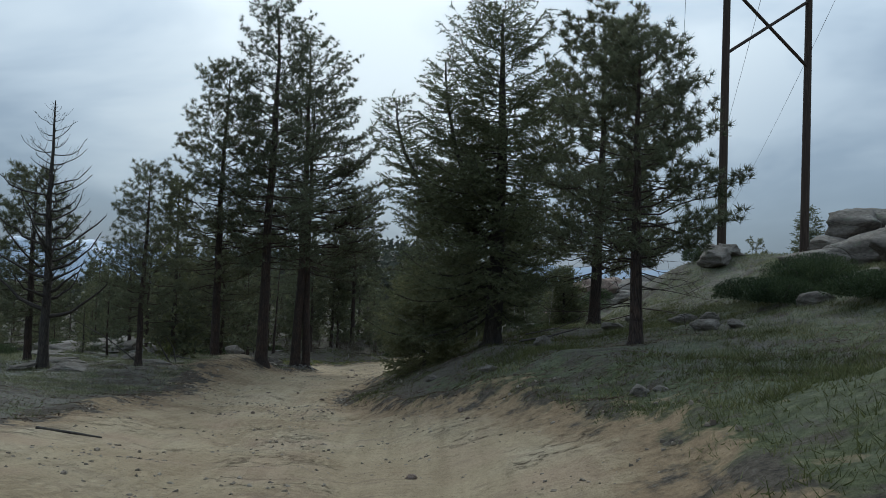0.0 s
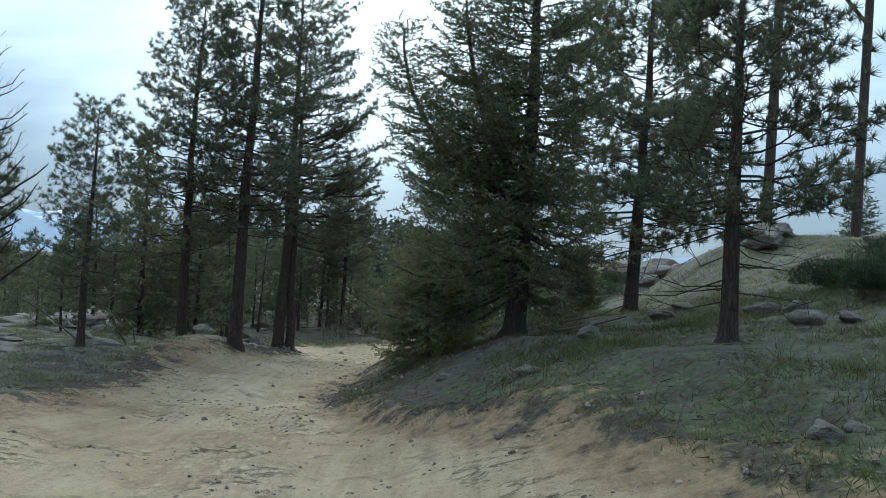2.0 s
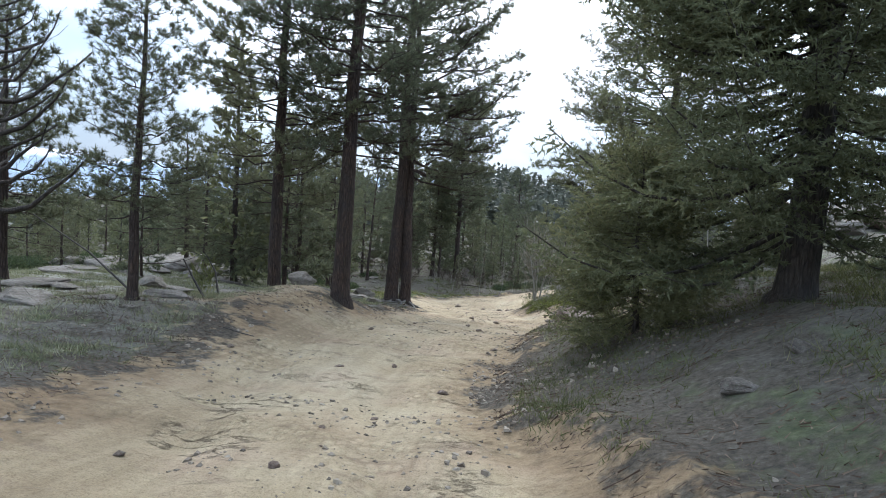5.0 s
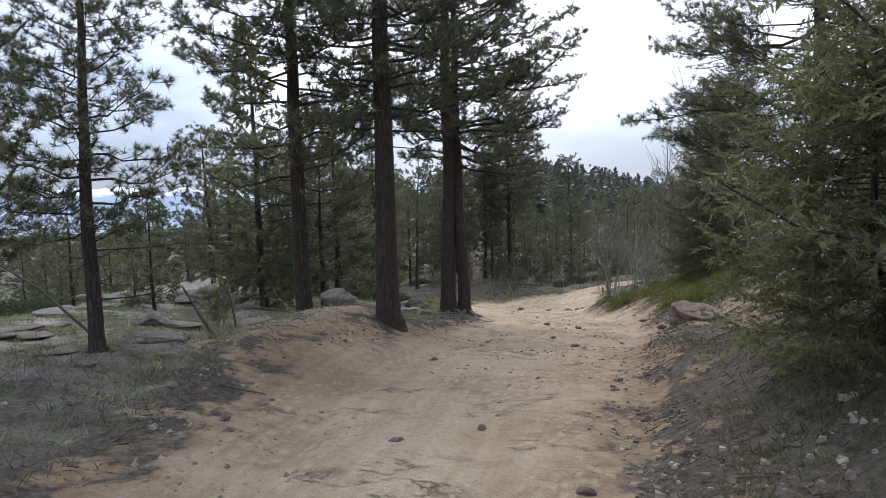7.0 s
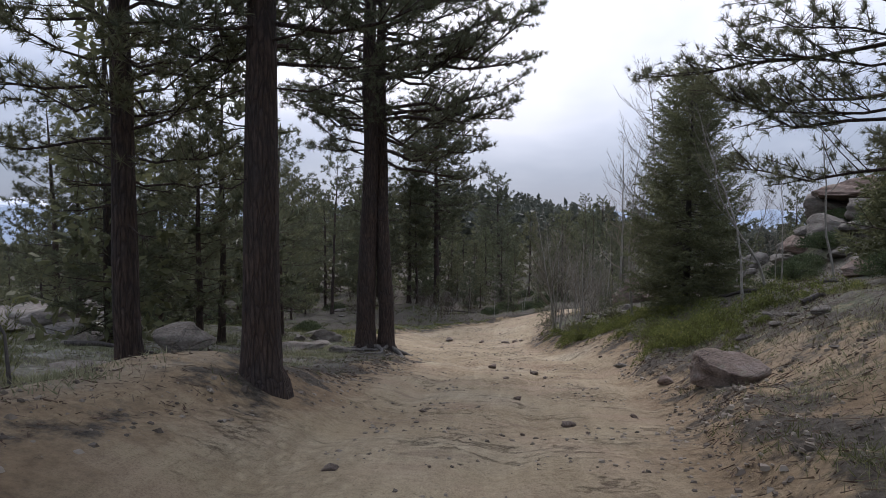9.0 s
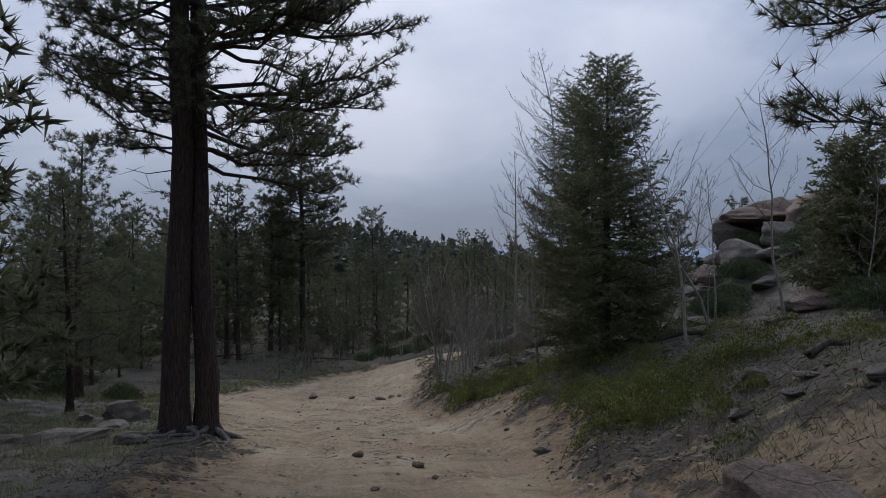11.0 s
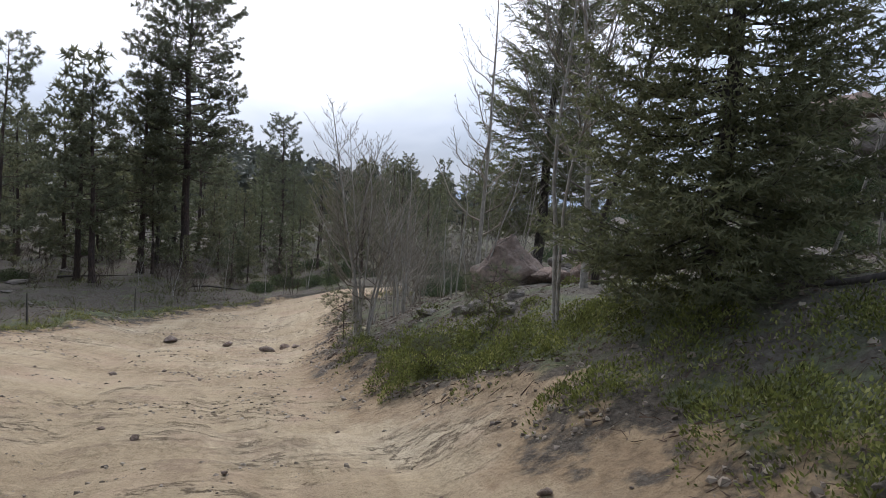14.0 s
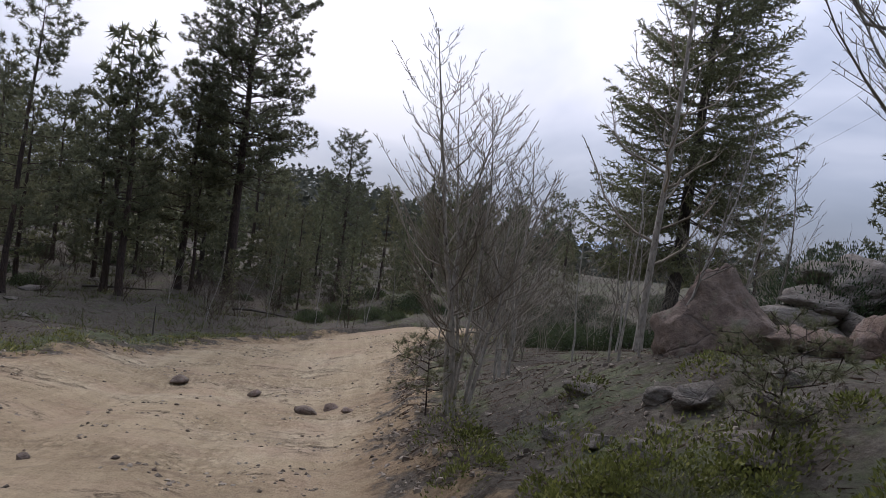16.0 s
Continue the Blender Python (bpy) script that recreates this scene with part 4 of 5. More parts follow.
# ---- rocks ----
def rock_mesh(seed, flat=0.8, rough=0.22, cut=0.35, detail=3, material=None, point=0.0):
    rng = np.random.RandomState(seed)
    bm = bmesh.new()
    bmesh.ops.create_icosphere(bm, subdivisions=detail, radius=1.0)
    planes = [(Vector(rng.randn(3)).normalized(), 0.42 + cut * 1.1 * rng.rand()) for _ in range(15)]
    off = Vector(rng.rand(3) * 50)
    for v in bm.verts:
        p = v.co.copy()
        for n, d in planes:
            k = p.dot(n) - d
            if k > 0:
                p -= n * k * 0.97
        p *= 1 + rough * (noise.fractal(p * 1.3 + off, 1.0, 2.0, 4) * 0.45 + noise.fractal(p * 5 + off, 0.8, 2.0, 4) * 0.14)
        bed = 1 + 0.045 * math.sin(p.z * 13 + 3 * noise.noise(p * 1.5 + off)) + 0.03 * noise.noise(p * 9 + off)
        k = min(1.0, max(0.0, (p.z + 0.7) / 1.5)) * point
        v.co = Vector((p.x * bed * (1 - 0.55 * k) - 0.25 * k, p.y * bed * (1 - 0.5 * k), p.z * flat))
    me = bpy.data.meshes.new("rock")
    bm.to_mesh(me)
    bm.free()
    for f in me.polygons:
        f.use_smooth = True
    me.materials.append(material or granite)
    return me


def rock(me, x, y, size, label, turn=0.0, tilt=0.0, sink=0.35, name="boulder", group="", lift=0.0, category="rock"):
    ob = new(name, me)
    ob.matrix_world = pose(x, y, ground(x, y) + lift + size[2] * (1 - 2 * sink) * 0.8, tilt, 0, turn) @ Matrix.Diagonal((*size, 1))
    return tagged(ob, label, category, group)


shapes = [rock_mesh(80 + k, 0.8, 0.25, 0.35, 4) for k in range(5)]
warm = [rock_mesh(90 + k, 0.85, 0.25, 0.3, 4, pink_granite) for k in range(3)]
# pointed boulder in the aspens
rock(rock_mesh(97, 0.95, 0.65, 0.5, 5, tan_granite, 1.0), 1.40, 44.7, (1.1, 0.85, 0.98), "pointed pinkish granite boulder among bare aspens", 0, 0, 0.24, lift=-0.25)
rock(warm[1], 1.65, 44.4, (0.42, 0.42, 0.40), "low pinkish boulder leaning on a taller one", 70, 0, 0.35)
rock(warm[2], 1.75, 44.0, (0.36, 0.36, 0.34), "rounded tan boulder in dry grass", 10, 0, 0.3)
rock(warm[0], 2.05, 43.6, (0.34, 0.34, 0.46), "upright pinkish boulder among the aspens", 40, 10, 0.3)
for k, (x, y, s, up) in enumerate(((2.9, 46.1, .55, 0), (3.4, 46.2, .65, 0), (4.1, 46.5, .8, 0), (3.15, 46.6, .65, .4), (3.8, 46.8, .7, .5), (4.4, 47.1, .85, .75), (3.95, 47.2, .65, 1.05), (4.7, 45.7, .65, 0), (5.4, 47.6, 1.1, .2), (6.4, 47.8, 1.1, 0), (3.2, 45.2, .35, 0), (5.6, 46.5, .8, 0), (2.3, 45.4, .3, 0))):
    rock(shapes[k % 5], x, y, (s * 1.2, s * .9, s * .62), "grey weathered granite boulder in a pile", 50 * k, 8 * (k % 3), 0.3, group="boulder pile", lift=up)
# roadside boulder and stones
rock(rock_mesh(98, 0.85, 0.35, 0.75, 4, tan_granite), -0.78, 28.1, (0.52, 0.46, 0.48), "tan rounded boulder with a ledge at the road's edge", 10, 0, 0.22, lift=-0.12)
rock(warm[2], -1.2, 29.9, (0.2, 0.2, 0.2), "small tan stone at the road's edge", 5, 0, 0.3, "stone")
for k, (x, y, s) in enumerate(((0.0, 33.15, .22), (-0.42, 32.5, .1), (-1.22, 33.6, .18), (1.45, 33.8, .2), (1.2, 32.2, .2), (-0.3, 34.3, .18), (2.6, 9.0, .22), (1.07, 13.7, .24), (2.9, 9.1, .12), (-0.1, 16.0, .2), (0.6, 16.6, .15), (-1.0, 32.0, .12), (0.4, 31.0, .2), (-8.0, 27.0, .35), (-7.9, 35.7, .3), (-9.0, 38.9, .5), (-9.6, 38.3, .3), (-0.9, 43.0, .2), (-0.5, 42.6, .15), (-0.25, 43.3, .22), (2.4, 16.0, .3), (-0.8, 42.2, .3), (-0.3, 41.8, .34), (0.2, 42.1, .28), (-1.2, 41.9, .2), (-0.1, 42.9, .3), (0.5, 42.6, .25), (-1.1, 43.6, .22), (-0.6, 44.3, .25))):
    rock(shapes[k % 5], x, y, (s * 1.2, s, s * .8), "pale grey stone half sunk in the soil", 77 * k, 0, 0.42, "stone", "bank stones")
# outcrop on the left
for k, (x, y, s) in enumerate(((-17.6, 39.0, 2.0), (-19.8, 38.4, 1.8), (-16.0, 36.6, 1.2), (-14.6, 35.2, .9), (-21.5, 41.0, 2.2), (-18.7, 35.4, 1.2), (-13.1, 33.8, .7), (-20.5, 36.0, 1.1))):
    rock(shapes[(k + 2) % 5], x, y, (s * 1.3, s, s * .5), "low lichen-grey granite outcrop among dry grass", 61 * k, 0, 0.36, group="left outcrop")
# outcrop by the poles
for k, (x, y, s, up) in enumerate(((12.9, 22.1, 1.35, .75), (12.6, 21.4, 1.5, -.2), (14.6, 22.4, 1.9, .2), (10.9, 20.0, 1.0, 0), (12.3, 19.8, 1.3, 0), (13.9, 20.2, 1.5, .1), (9.6, 16.1, .85, -.1), (10.9, 15.8, 1.2, 0), (8.3, 15.7, .5, -.1), (11.9, 17.6, 1.3, 0), (6.5, 16.9, .42, 0), (6.1, 17.4, .4, 0), (5.75, 15.2, .38, 0), (6.3, 15.0, .26, 0), (10.5, 27.0, .8, .1), (11.2, 27.6, .7, .1), (6.0, 21.3, .4, 0), (4.9, 19.7, .36, 0))):
    rock(shapes[(k + 1) % 5], x, y, (s * 1.15, s, s * .72), "big weathered granite boulder on the hillside", 47 * k, 6 * (k % 4), 0.3, group="hillside boulders", lift=up)
# cliff above the aspens
for k, (x, y, s, flat, up) in enumerate(((9.1, 46.4, 1.45, .34, .5), (10.9, 46.6, 1.5, .4, .4), (8.8, 46.7, 1.25, .85, -.1), (9.9, 46.9, 1.4, .8, 0), (7.75, 46.3, .38, .95, .05), (7.5, 46.6, .75, .7, -.2), (11.2, 46.6, 1.6, .6, .1), (12.6, 45.8, 1.8, .6, .4), (12.0, 44.6, 1.5, .5, .1), (7.0, 44.9, .8, .75, -.1), (7.9, 44.6, 1.0, .7, -.1), (9.0, 44.5, 1.1, .7, -.1), (10.2, 44.6, 1.3, .7, 0), (6.2, 44.0, .6, .7, -.05), (8.4, 43.2, .8, .6, -.1), (13.8, 43.6, 1.7, .7, 0), (11.4, 42.4, 1.2, .6, 0), (7.2, 42.3, .6, .6, -.05), (5.5, 37.4, .62, .65, 0), (6.4, 37.0, .8, .6, 0), (6.6, 39.4, .8, .55, 0), (5.6, 43.0, .5, .8, 0), (4.4, 40.4, .4, .5, 0), (3.3, 39.4, .45, .45, 0))):
    rock(shapes[k % 5] if k % 3 else warm[k % 3], x, y, (s * 1.15, s, s * flat), "massive layered granite block of a low cliff", 33 * k if k > 1 else 8, 5 * (k % 3) if k > 1 else 0, 0.3, group="cliff blocks", lift=up)
# stone and wood between the pines on the mound
rock(shapes[2], -7.65, 26.5, (0.46, 0.40, 0.42), "weathered boulder between two pine trunks", 20, 0, 0.3)


PEBBLE = np.array([[-.8, -.5, -.3], [.6, -.8, -.3], [.9, .4, -.3], [-.4, .8, -.3], [-.6, -.3, .4], [.4, -.5, .45], [.5, .3, .4], [-.3, .5, .5]])
PEBBLE_FACES = [[4, 5, 6, 7], [0, 1, 5, 4], [1, 2, 6, 5], [2, 3, 7, 6], [3, 0, 4, 7]]


def road_stones():
    rng = np.random.RandomState(17)
    pool = [rock_mesh(100 + k, 0.6, 0.35, 0.5, 2, tan_granite if k % 2 else pink_granite) for k in range(5)]
    count = 0
    while count < 100:
        y = rng.choice([rng.uniform(8, 26), rng.uniform(26, 44), rng.uniform(44, 58)])
        x = rng.uniform(along(LEFT_EDGE, y) - 0.3, along(RIGHT_EDGE, y) + 0.5)
        if rng.rand() < 0.5:
            x = along(RIGHT_EDGE, y) - 0.2 - rng.rand() ** 2 * 3.5
        s = 0.018 + 0.06 * rng.rand() ** 2.5
        ob = new("stone", pool[count % 5])
        ob.matrix_world = pose(x, y, ground(x, y) + 0.02 + s * 0.18, 0, 0, 360 * rng.rand()) @ Matrix.Diagonal((s * 1.3, s, s, 1))
        tagged(ob, "small brown stone lying on the sandy road", "stone", "road stones")
        count += 1
    for x, y, s in ((-4.0, 35.2, .12), (-6.3, 51.8, .24), (-4.7, 51.3, .16), (-3.1, 26.1, .1), (-3.6, 49.0, .2), (-3.2, 49.4, .15), (-2.9, 48.6, .13), (-3.1, 34.2, .12)):
        ob = new("stone", pool[int(abs(x * 10)) % 5])
        ob.matrix_world = pose(x, y, ground(x, y) + s * 0.3, 0, 0, 100 * x) @ Matrix.Diagonal((s * 1.3, s, s, 1))
        tagged(ob, "fist-sized tan rock standing out of the road", "stone", "road stones")
    heap = Heap()
    n = 26000
    y = rng.uniform(6, 60, n)
    x = along(LEFT_EDGE, y) + (along(RIGHT_EDGE, y) - along(LEFT_EDGE, y) + 1.2) * rng.rand(n) - 0.3
    keep = fbm(x * 0.8, y * 1.9, 4) + 0.12 * rng.rand(n) > 0.2
    x, y = x[keep], y[keep]
    z = land(x, y) + 0.012
    s = 0.009 + 0.034 * rng.rand(len(x)) ** 3.5
    for k in range(len(x)):
        o = rng.rand(8, 3) - 0.5
        v = PEBBLE + o * 0.5
        heap.put(v * s[k] + [x[k], y[k], z[k]], quads=PEBBLE_FACES)
    tagged(new("gravel", heap.mesh("gravel", gravel_mat, False)), "loose brown gravel scattered over the road", "gravel", kind="stuff")


road_stones()


# ---- power line ----
def power_pole():
    lx, ly, rx, ry = 11.75, 29.6, 16.1, 31.3
    e = thing("power_pole", pose(lx, ly, ground(lx, ly)), "dark wooden two-pole power line frame with crossed braces", "power pole")
    inv = e.matrix_world.inverted()

    def add(name, pts, r, sides=10, mat=pole_wood):
        heap = Heap()
        pts = [inv @ Vector(p) for p in pts]
        heap.tube(np.array([list(p) for p in pts]), np.array(r), sides)
        return part(name, heap.mesh(name, mat), e)

    top = 16.8
    for x, y in ((lx, ly), (rx, ry)):
        g = ground(x, y)
        add("pole", [(x, y, g - 0.4), (x, y, (g + top) / 2), (x, y, top)], [.19, .165, .13], 12)
    add("brace", [(lx, ly, 10.95), (rx, ry, 14.0)], [.07, .07])
    add("brace", [(rx, ry, 11.0), (lx, ly, 14.0)], [.07, .07])
    ux, uy = (rx - lx), (ry - ly)
    add("crossarm", [(lx - ux * .55, ly - uy * .55, 16.0), (rx + ux * .55, ry + uy * .55, 16.0)], [.13, .13])
    for k in (-.45, .5, 1.45):
        a = Vector((lx + ux * k, ly + uy * k, 15.2))
        add("insulator", [a + Vector((0, 0, .8)), a], [.06, .09], 8, wire_mat)
        b = a + Vector((75, 230, 2))
        heap = Heap()
        s = np.linspace(0, 1, 40)
        pts = np.array([list(a.lerp(b, t) - Vector((0, 0, 26 * t * (1 - t)))) for t in s])
        heap.tube(pts, np.full(40, 0.010) + 0.008 * s, 4)
        w = new("power_cable", heap.mesh("power_cable", wire_mat))
        tagged(w, "thin dark power cable hanging from the wooden poles", "cable", "power cables")
        c = a + Vector((-40, -120, 12))
        heap = Heap()
        pts = np.array([list(a.lerp(c, t) - Vector((0, 0, 10 * t * (1 - t)))) for t in s])
        heap.tube(pts, np.full(40, 0.011), 4)
        tagged(new("power_cable", heap.mesh("power_cable", wire_mat)), "thin dark power cable hanging from the wooden poles", "cable", "power cables")


power_pole()


# roots laid bare at the foot of the twin pines
def roots(tree, r, ways):
    for k, (az, L) in enumerate(ways):
        rng = np.random.RandomState(500 + k)
        at = tree.matrix_world.translation
        pts = []
        for q in np.linspace(0, 1, 8):
            a = az + 0.5 * math.sin(q * 4 + k)
            x, y = at.x + math.cos(a) * (r + L * q), at.y + math.sin(a) * (r + L * q)
            pts.append([x - at.x, y - at.y, ground(x, y) - at.z + 0.10 * (1 - q) ** 2 + 0.035 * math.sin(q * 9 + k) - 0.02 * q])
        heap = Heap()
        heap.tube(np.array(pts), np.linspace(0.065, 0.012, 8), 6, 0.2, rng)
        part("root", heap.mesh("root", dead_wood), tree, "bare grey root")


bpy.context.view_layer.update()
for ob in list(scene.objects):
    if "twin" in str(ob.get("label", "")) or "grown together" in str(ob.get("label", "")):
        roots(ob, 0.16, ((-0.3, 1.1), (-1.0, 1.3), (-1.7, 0.9), (-2.4, 1.2), (0.5, 0.8)))


# ---- low growth ----
def stick(pts, r, label, name="dead_branch"):
    heap = Heap()
    pts = np.array([[x, y, ground(x, y) + up] for x, y, up in pts])
    heap.tube(pts, np.linspace(r, r * 0.45, len(pts)), 6)
    return tagged(new(name, heap.mesh(name, stick_wood)), label, "branch", "dead wood")


stick([(-9.0, 21.6, .0), (-10.2, 21.9, .8), (-11.6, 22.2, 1.6)], .022, "grey dead branch leaning on a young pine")
stick([(-9.06, 24.5, -.05), (-9.38, 24.52, .45), (-9.7, 24.55, 0.95)], .032, "dark leaning stump of a dead sapling")
stick([(-9.7, 26.4, -.05), (-9.9, 26.6, .6), (-10.2, 26.7, 1.0)], .028, "thin grey dead sapling leaning in dry grass")
stick([(2.0, 17.3, .1), (2.8, 17.8, .16), (3.6, 18.1, .3)], .03, "bleached fallen branch under the fir")
stick([(2.2, 17.8, .3), (3.1, 18.4, .35), (3.8, 18.3, .6)], .018, "bleached fallen branch under the fir")
stick([(-5.3, 9.5, .03), (-4.9, 9.8, .04), (-4.6, 9.9, .03)], .025, "short bleached stick on the sand")
stick([(-6.9, 20.6, .03), (-6.6, 20.66, .04), (-6.4, 20.7, .03)], .014, "short grey stick on the sand")
stick([(-10.0, 52.3, -.05), (-10.0, 52.3, .9)], .03, "thin dead stem beside the road", "dead_sapling")
stick([(-8.4, 57.8, -.05), (-8.4, 57.8, .8)], .025, "thin dead stem beside the road", "dead_sapling")


def scatter(name, label, category, material, n, xr, yr, want, leaf, width, per, spread, up, seed, lozenge=True):
    """Low growth that nobody could count: tufts of leaves where want(x, y) says so."""
    rng = np.random.RandomState(seed)
    x, y = rng.uniform(*xr, n), rng.uniform(*yr, n)
    keep = rng.rand(n) < want(x, y)
    x, y = x[keep], y[keep]
    c = np.repeat(np.stack([x, y, land(x, y)], -1), per, 0)
    m = len(c)
    big = np.repeat(0.6 + 0.8 * rng.rand(len(x)), per)
    foot = c + rng.randn(m, 3) * [spread, spread, 0] * big[:, None]
    foot[:, 2] = land(foot[:, 0], foot[:, 1]) - 0.01 + np.abs(rng.randn(m)) * up * big
    way = unit(rng.randn(m, 3) * [0.6, 0.6, 0.25] + [0, 0, 0.75])
    tip = foot + way * (leaf * big * (0.6 + 0.7 * rng.rand(m)))[:, None]
    heap = Heap()
    (heap.leaves if lozenge else heap.blades)(foot, tip, width * (0.7 + 0.6 * rng.rand(m)), rng)
    return tagged(new(name, heap.mesh(name, material, False)), label, category, kind="stuff")


def green_mats():
    """Low evergreen mats: many small domes of upright leafy sprigs."""
    rng = np.random.RandomState(201)
    n = 4600
    x, y = rng.uniform(-3, 6, n), rng.uniform(29, 49, n)
    keep = rng.rand(n) < right_bank(x, y) ** 1.4
    x, y = x[keep], y[keep]
    heap = Heap()
    for k in range(len(x)):
        r = 0.10 + 0.36 * rng.rand() ** 1.6
        tall = 0.06 + r * (0.45 + 0.65 * rng.rand())
        m = int(80 + 620 * r)
        a, q = rng.rand(m) * 6.283, np.sqrt(rng.rand(m))
        px, py = x[k] + np.cos(a) * q * r, y[k] + np.sin(a) * q * r
        foot = np.stack([px, py, land(px, py) - 0.01 + tall * np.sqrt(np.clip(1 - q ** 2, 0, 1)) * (0.55 + 0.5 * rng.rand(m))], -1)
        way = unit(np.stack([np.cos(a) * q * 0.7, np.sin(a) * q * 0.7, np.full(m, 0.7)], -1) + rng.randn(m, 3) * 0.35)
        heap.leaves(foot, foot + way * (0.026 + 0.03 * rng.rand(m))[:, None], 0.012 + 0.012 * rng.rand(m), rng)
    tagged(new("green_shrubs", heap.mesh("green_shrubs", shrub_leaves, False)), "low bright green evergreen shrubs covering the bank", "shrubs", kind="stuff")


green_mats()


def grass_right(x, y):
    m, d = inside_road(x, y), x - along(ROAD_X, y)
    return (m < -0.1) * (d > 0) * np.clip(0.5 + fbm(x * 0.5, y * 0.5, 3) * 1.6, 0.05, 1) * np.interp(y, [20, 28, 40], [1, .35, .25])


scatter("grass", "short green and straw-coloured grass on the bank", "grass", grass_blades, 30000, (-2, 13), (4, 30), grass_right, 0.10, 0.010, 7, 0.07, 0.0, 202, False)


def grass_left(x, y):
    m = inside_road(x, y)
    return (m < -0.3) * np.clip(0.28 + fbm(x * 0.4, y * 0.4, 3) * 1.5, 0.03, 1)


scatter("dry_grass", "thin dry grass and weeds beside the road", "grass", grass_blades, 16000, (-20, -5), (8, 66), grass_left, 0.13, 0.010, 6, 0.08, 0.0, 203, False)
scatter("verge_grass", "green verge of grass along the far side of the road", "grass", shrub_leaves, 15000, (-16, 2), (39, 66), lambda x, y: np.exp(-((inside_road(x, y) + 1.0) / 0.9) ** 2) * (inside_road(x, y) < -.05) * (x < along(ROAD_X, y) + 30 * (y > 58)) * np.clip(0.75 + fbm(x * 0.8, y * 0.8, 2) * 1.5, 0, 1), 0.13, 0.018, 7, 0.08, 0.0, 204, False)
scatter("clearing_grass", "dull grass tufts and weeds over the clearing floor", "grass", grass_blades, 9000, (-32, 6), (42, 84), lambda x, y: (inside_road(x, y) < -0.8) * ((x < along(ROAD_X, y) - 3) | (y > 60)) * np.clip(0.35 + fbm(x * 0.35, y * 0.35, 3) * 2.2, 0, 1), 0.24, 0.022, 8, 0.13, 0.0, 206, False)


def bush(x, y, w, h, seed, material, label, n=2600, leaf=0.045, name="bush"):
    rng = np.random.RandomState(seed)
    n = n * 3
    u, a, r = rng.rand(n), rng.rand(n) * 6.283, rng.rand(n) ** 0.5
    lump = 0.75 + 0.5 * np.sin(a * 3 + seed) * np.sin(a * 5 + 2) * 0.5
    p = np.stack([np.cos(a) * r * w * lump, np.sin(a) * r * w * lump, h * u * np.sqrt(np.clip(1 - r ** 2 * 0.8, 0.05, 1))], -1)
    way = unit(p * [0.5, 0.5, 0.8] + rng.randn(n, 3) * 0.35 + [0, 0, 0.2])
    heap, wood = Heap(), Heap()
    heap.leaves(p, p + way * leaf * (0.7 + 0.7 * rng.rand(n))[:, None] * 1.5, leaf * 0.42 * (0.6 + 0.7 * rng.rand(n)), rng)
    for k in range(9):
        b = k * 0.7 + rng.rand()
        e = np.array([np.cos(b) * w * 0.6, np.sin(b) * w * 0.6, h * (0.5 + 0.3 * rng.rand())])
        wood.tube(np.array([[0, 0, -0.1], e * 0.5 + [0, 0, 0.05], e]), np.array([.03, .02, .008]), 4)
    e = thing(name, pose(x, y, ground(x, y)), label, "bush", "bushes")
    part("stem", wood.mesh("stem", grey_bark), e)
    part("foliage", heap.mesh("foliage", material, False), e)


pale_grass = leafy("pale_grass", (0.11, 0.115, 0.06), (0.28, 0.28, 0.17), (0.47, 0.45, 0.32), patches=2.0)
scatter("slope_grass", "short pale grey-green grass over the stony slope", "grass", pale_grass, 60000, (-24, -7.5), (13, 44), lambda x, y: (inside_road(x, y) < -0.5) * np.clip(0.45 + fbm(x * 0.7, y * 1.6, 4) * 2.2, 0.02, 1), 0.11, 0.013, 6, 0.09, 0.0, 207, False)
scatter("hill_grass", "pale green tussocks between the hillside boulders", "grass", pale_grass, 16000, (4.5, 16), (11, 31), lambda x, y: np.clip(0.5 + fbm(x * 0.6, y * 0.6, 4) * 2.2, 0.05, 1), 0.11, 0.014, 6, 0.1, 0.0, 208, False)
scatter("bank_tufts", "green tufts of grass in patches on the bank", "grass", grass_blades, 9000, (0.5, 10), (5, 24), lambda x, y: (inside_road(x, y) < -0.5) * np.clip(fbm(x * 0.7 + 5, y * 0.7, 3) * 3.0, 0, 1), 0.16, 0.012, 9, 0.09, 0.0, 210, False)
scatter("bank_grass", "sparse grey-green weeds on the gravelly bank", "grass", pale_grass, 9000, (-2.2, 6), (22, 37), lambda x, y: (inside_road(x, y) < -0.6) * np.clip(0.1 + fbm(x * 0.9, y * 0.9, 4) * 2.2, 0, 0.8), 0.09, 0.012, 7, 0.09, 0.0, 209, False)
stand("shrub", aspen(331, 0.95, 0.010, 8, 0.22, 0.15, 0.4, 0.7, 16.0, 0.06, shrub_leaves, shrub_leaves, 0.05), -10.3, 26.8, "wispy yellow-green shrub on the stony slope", "shrub")


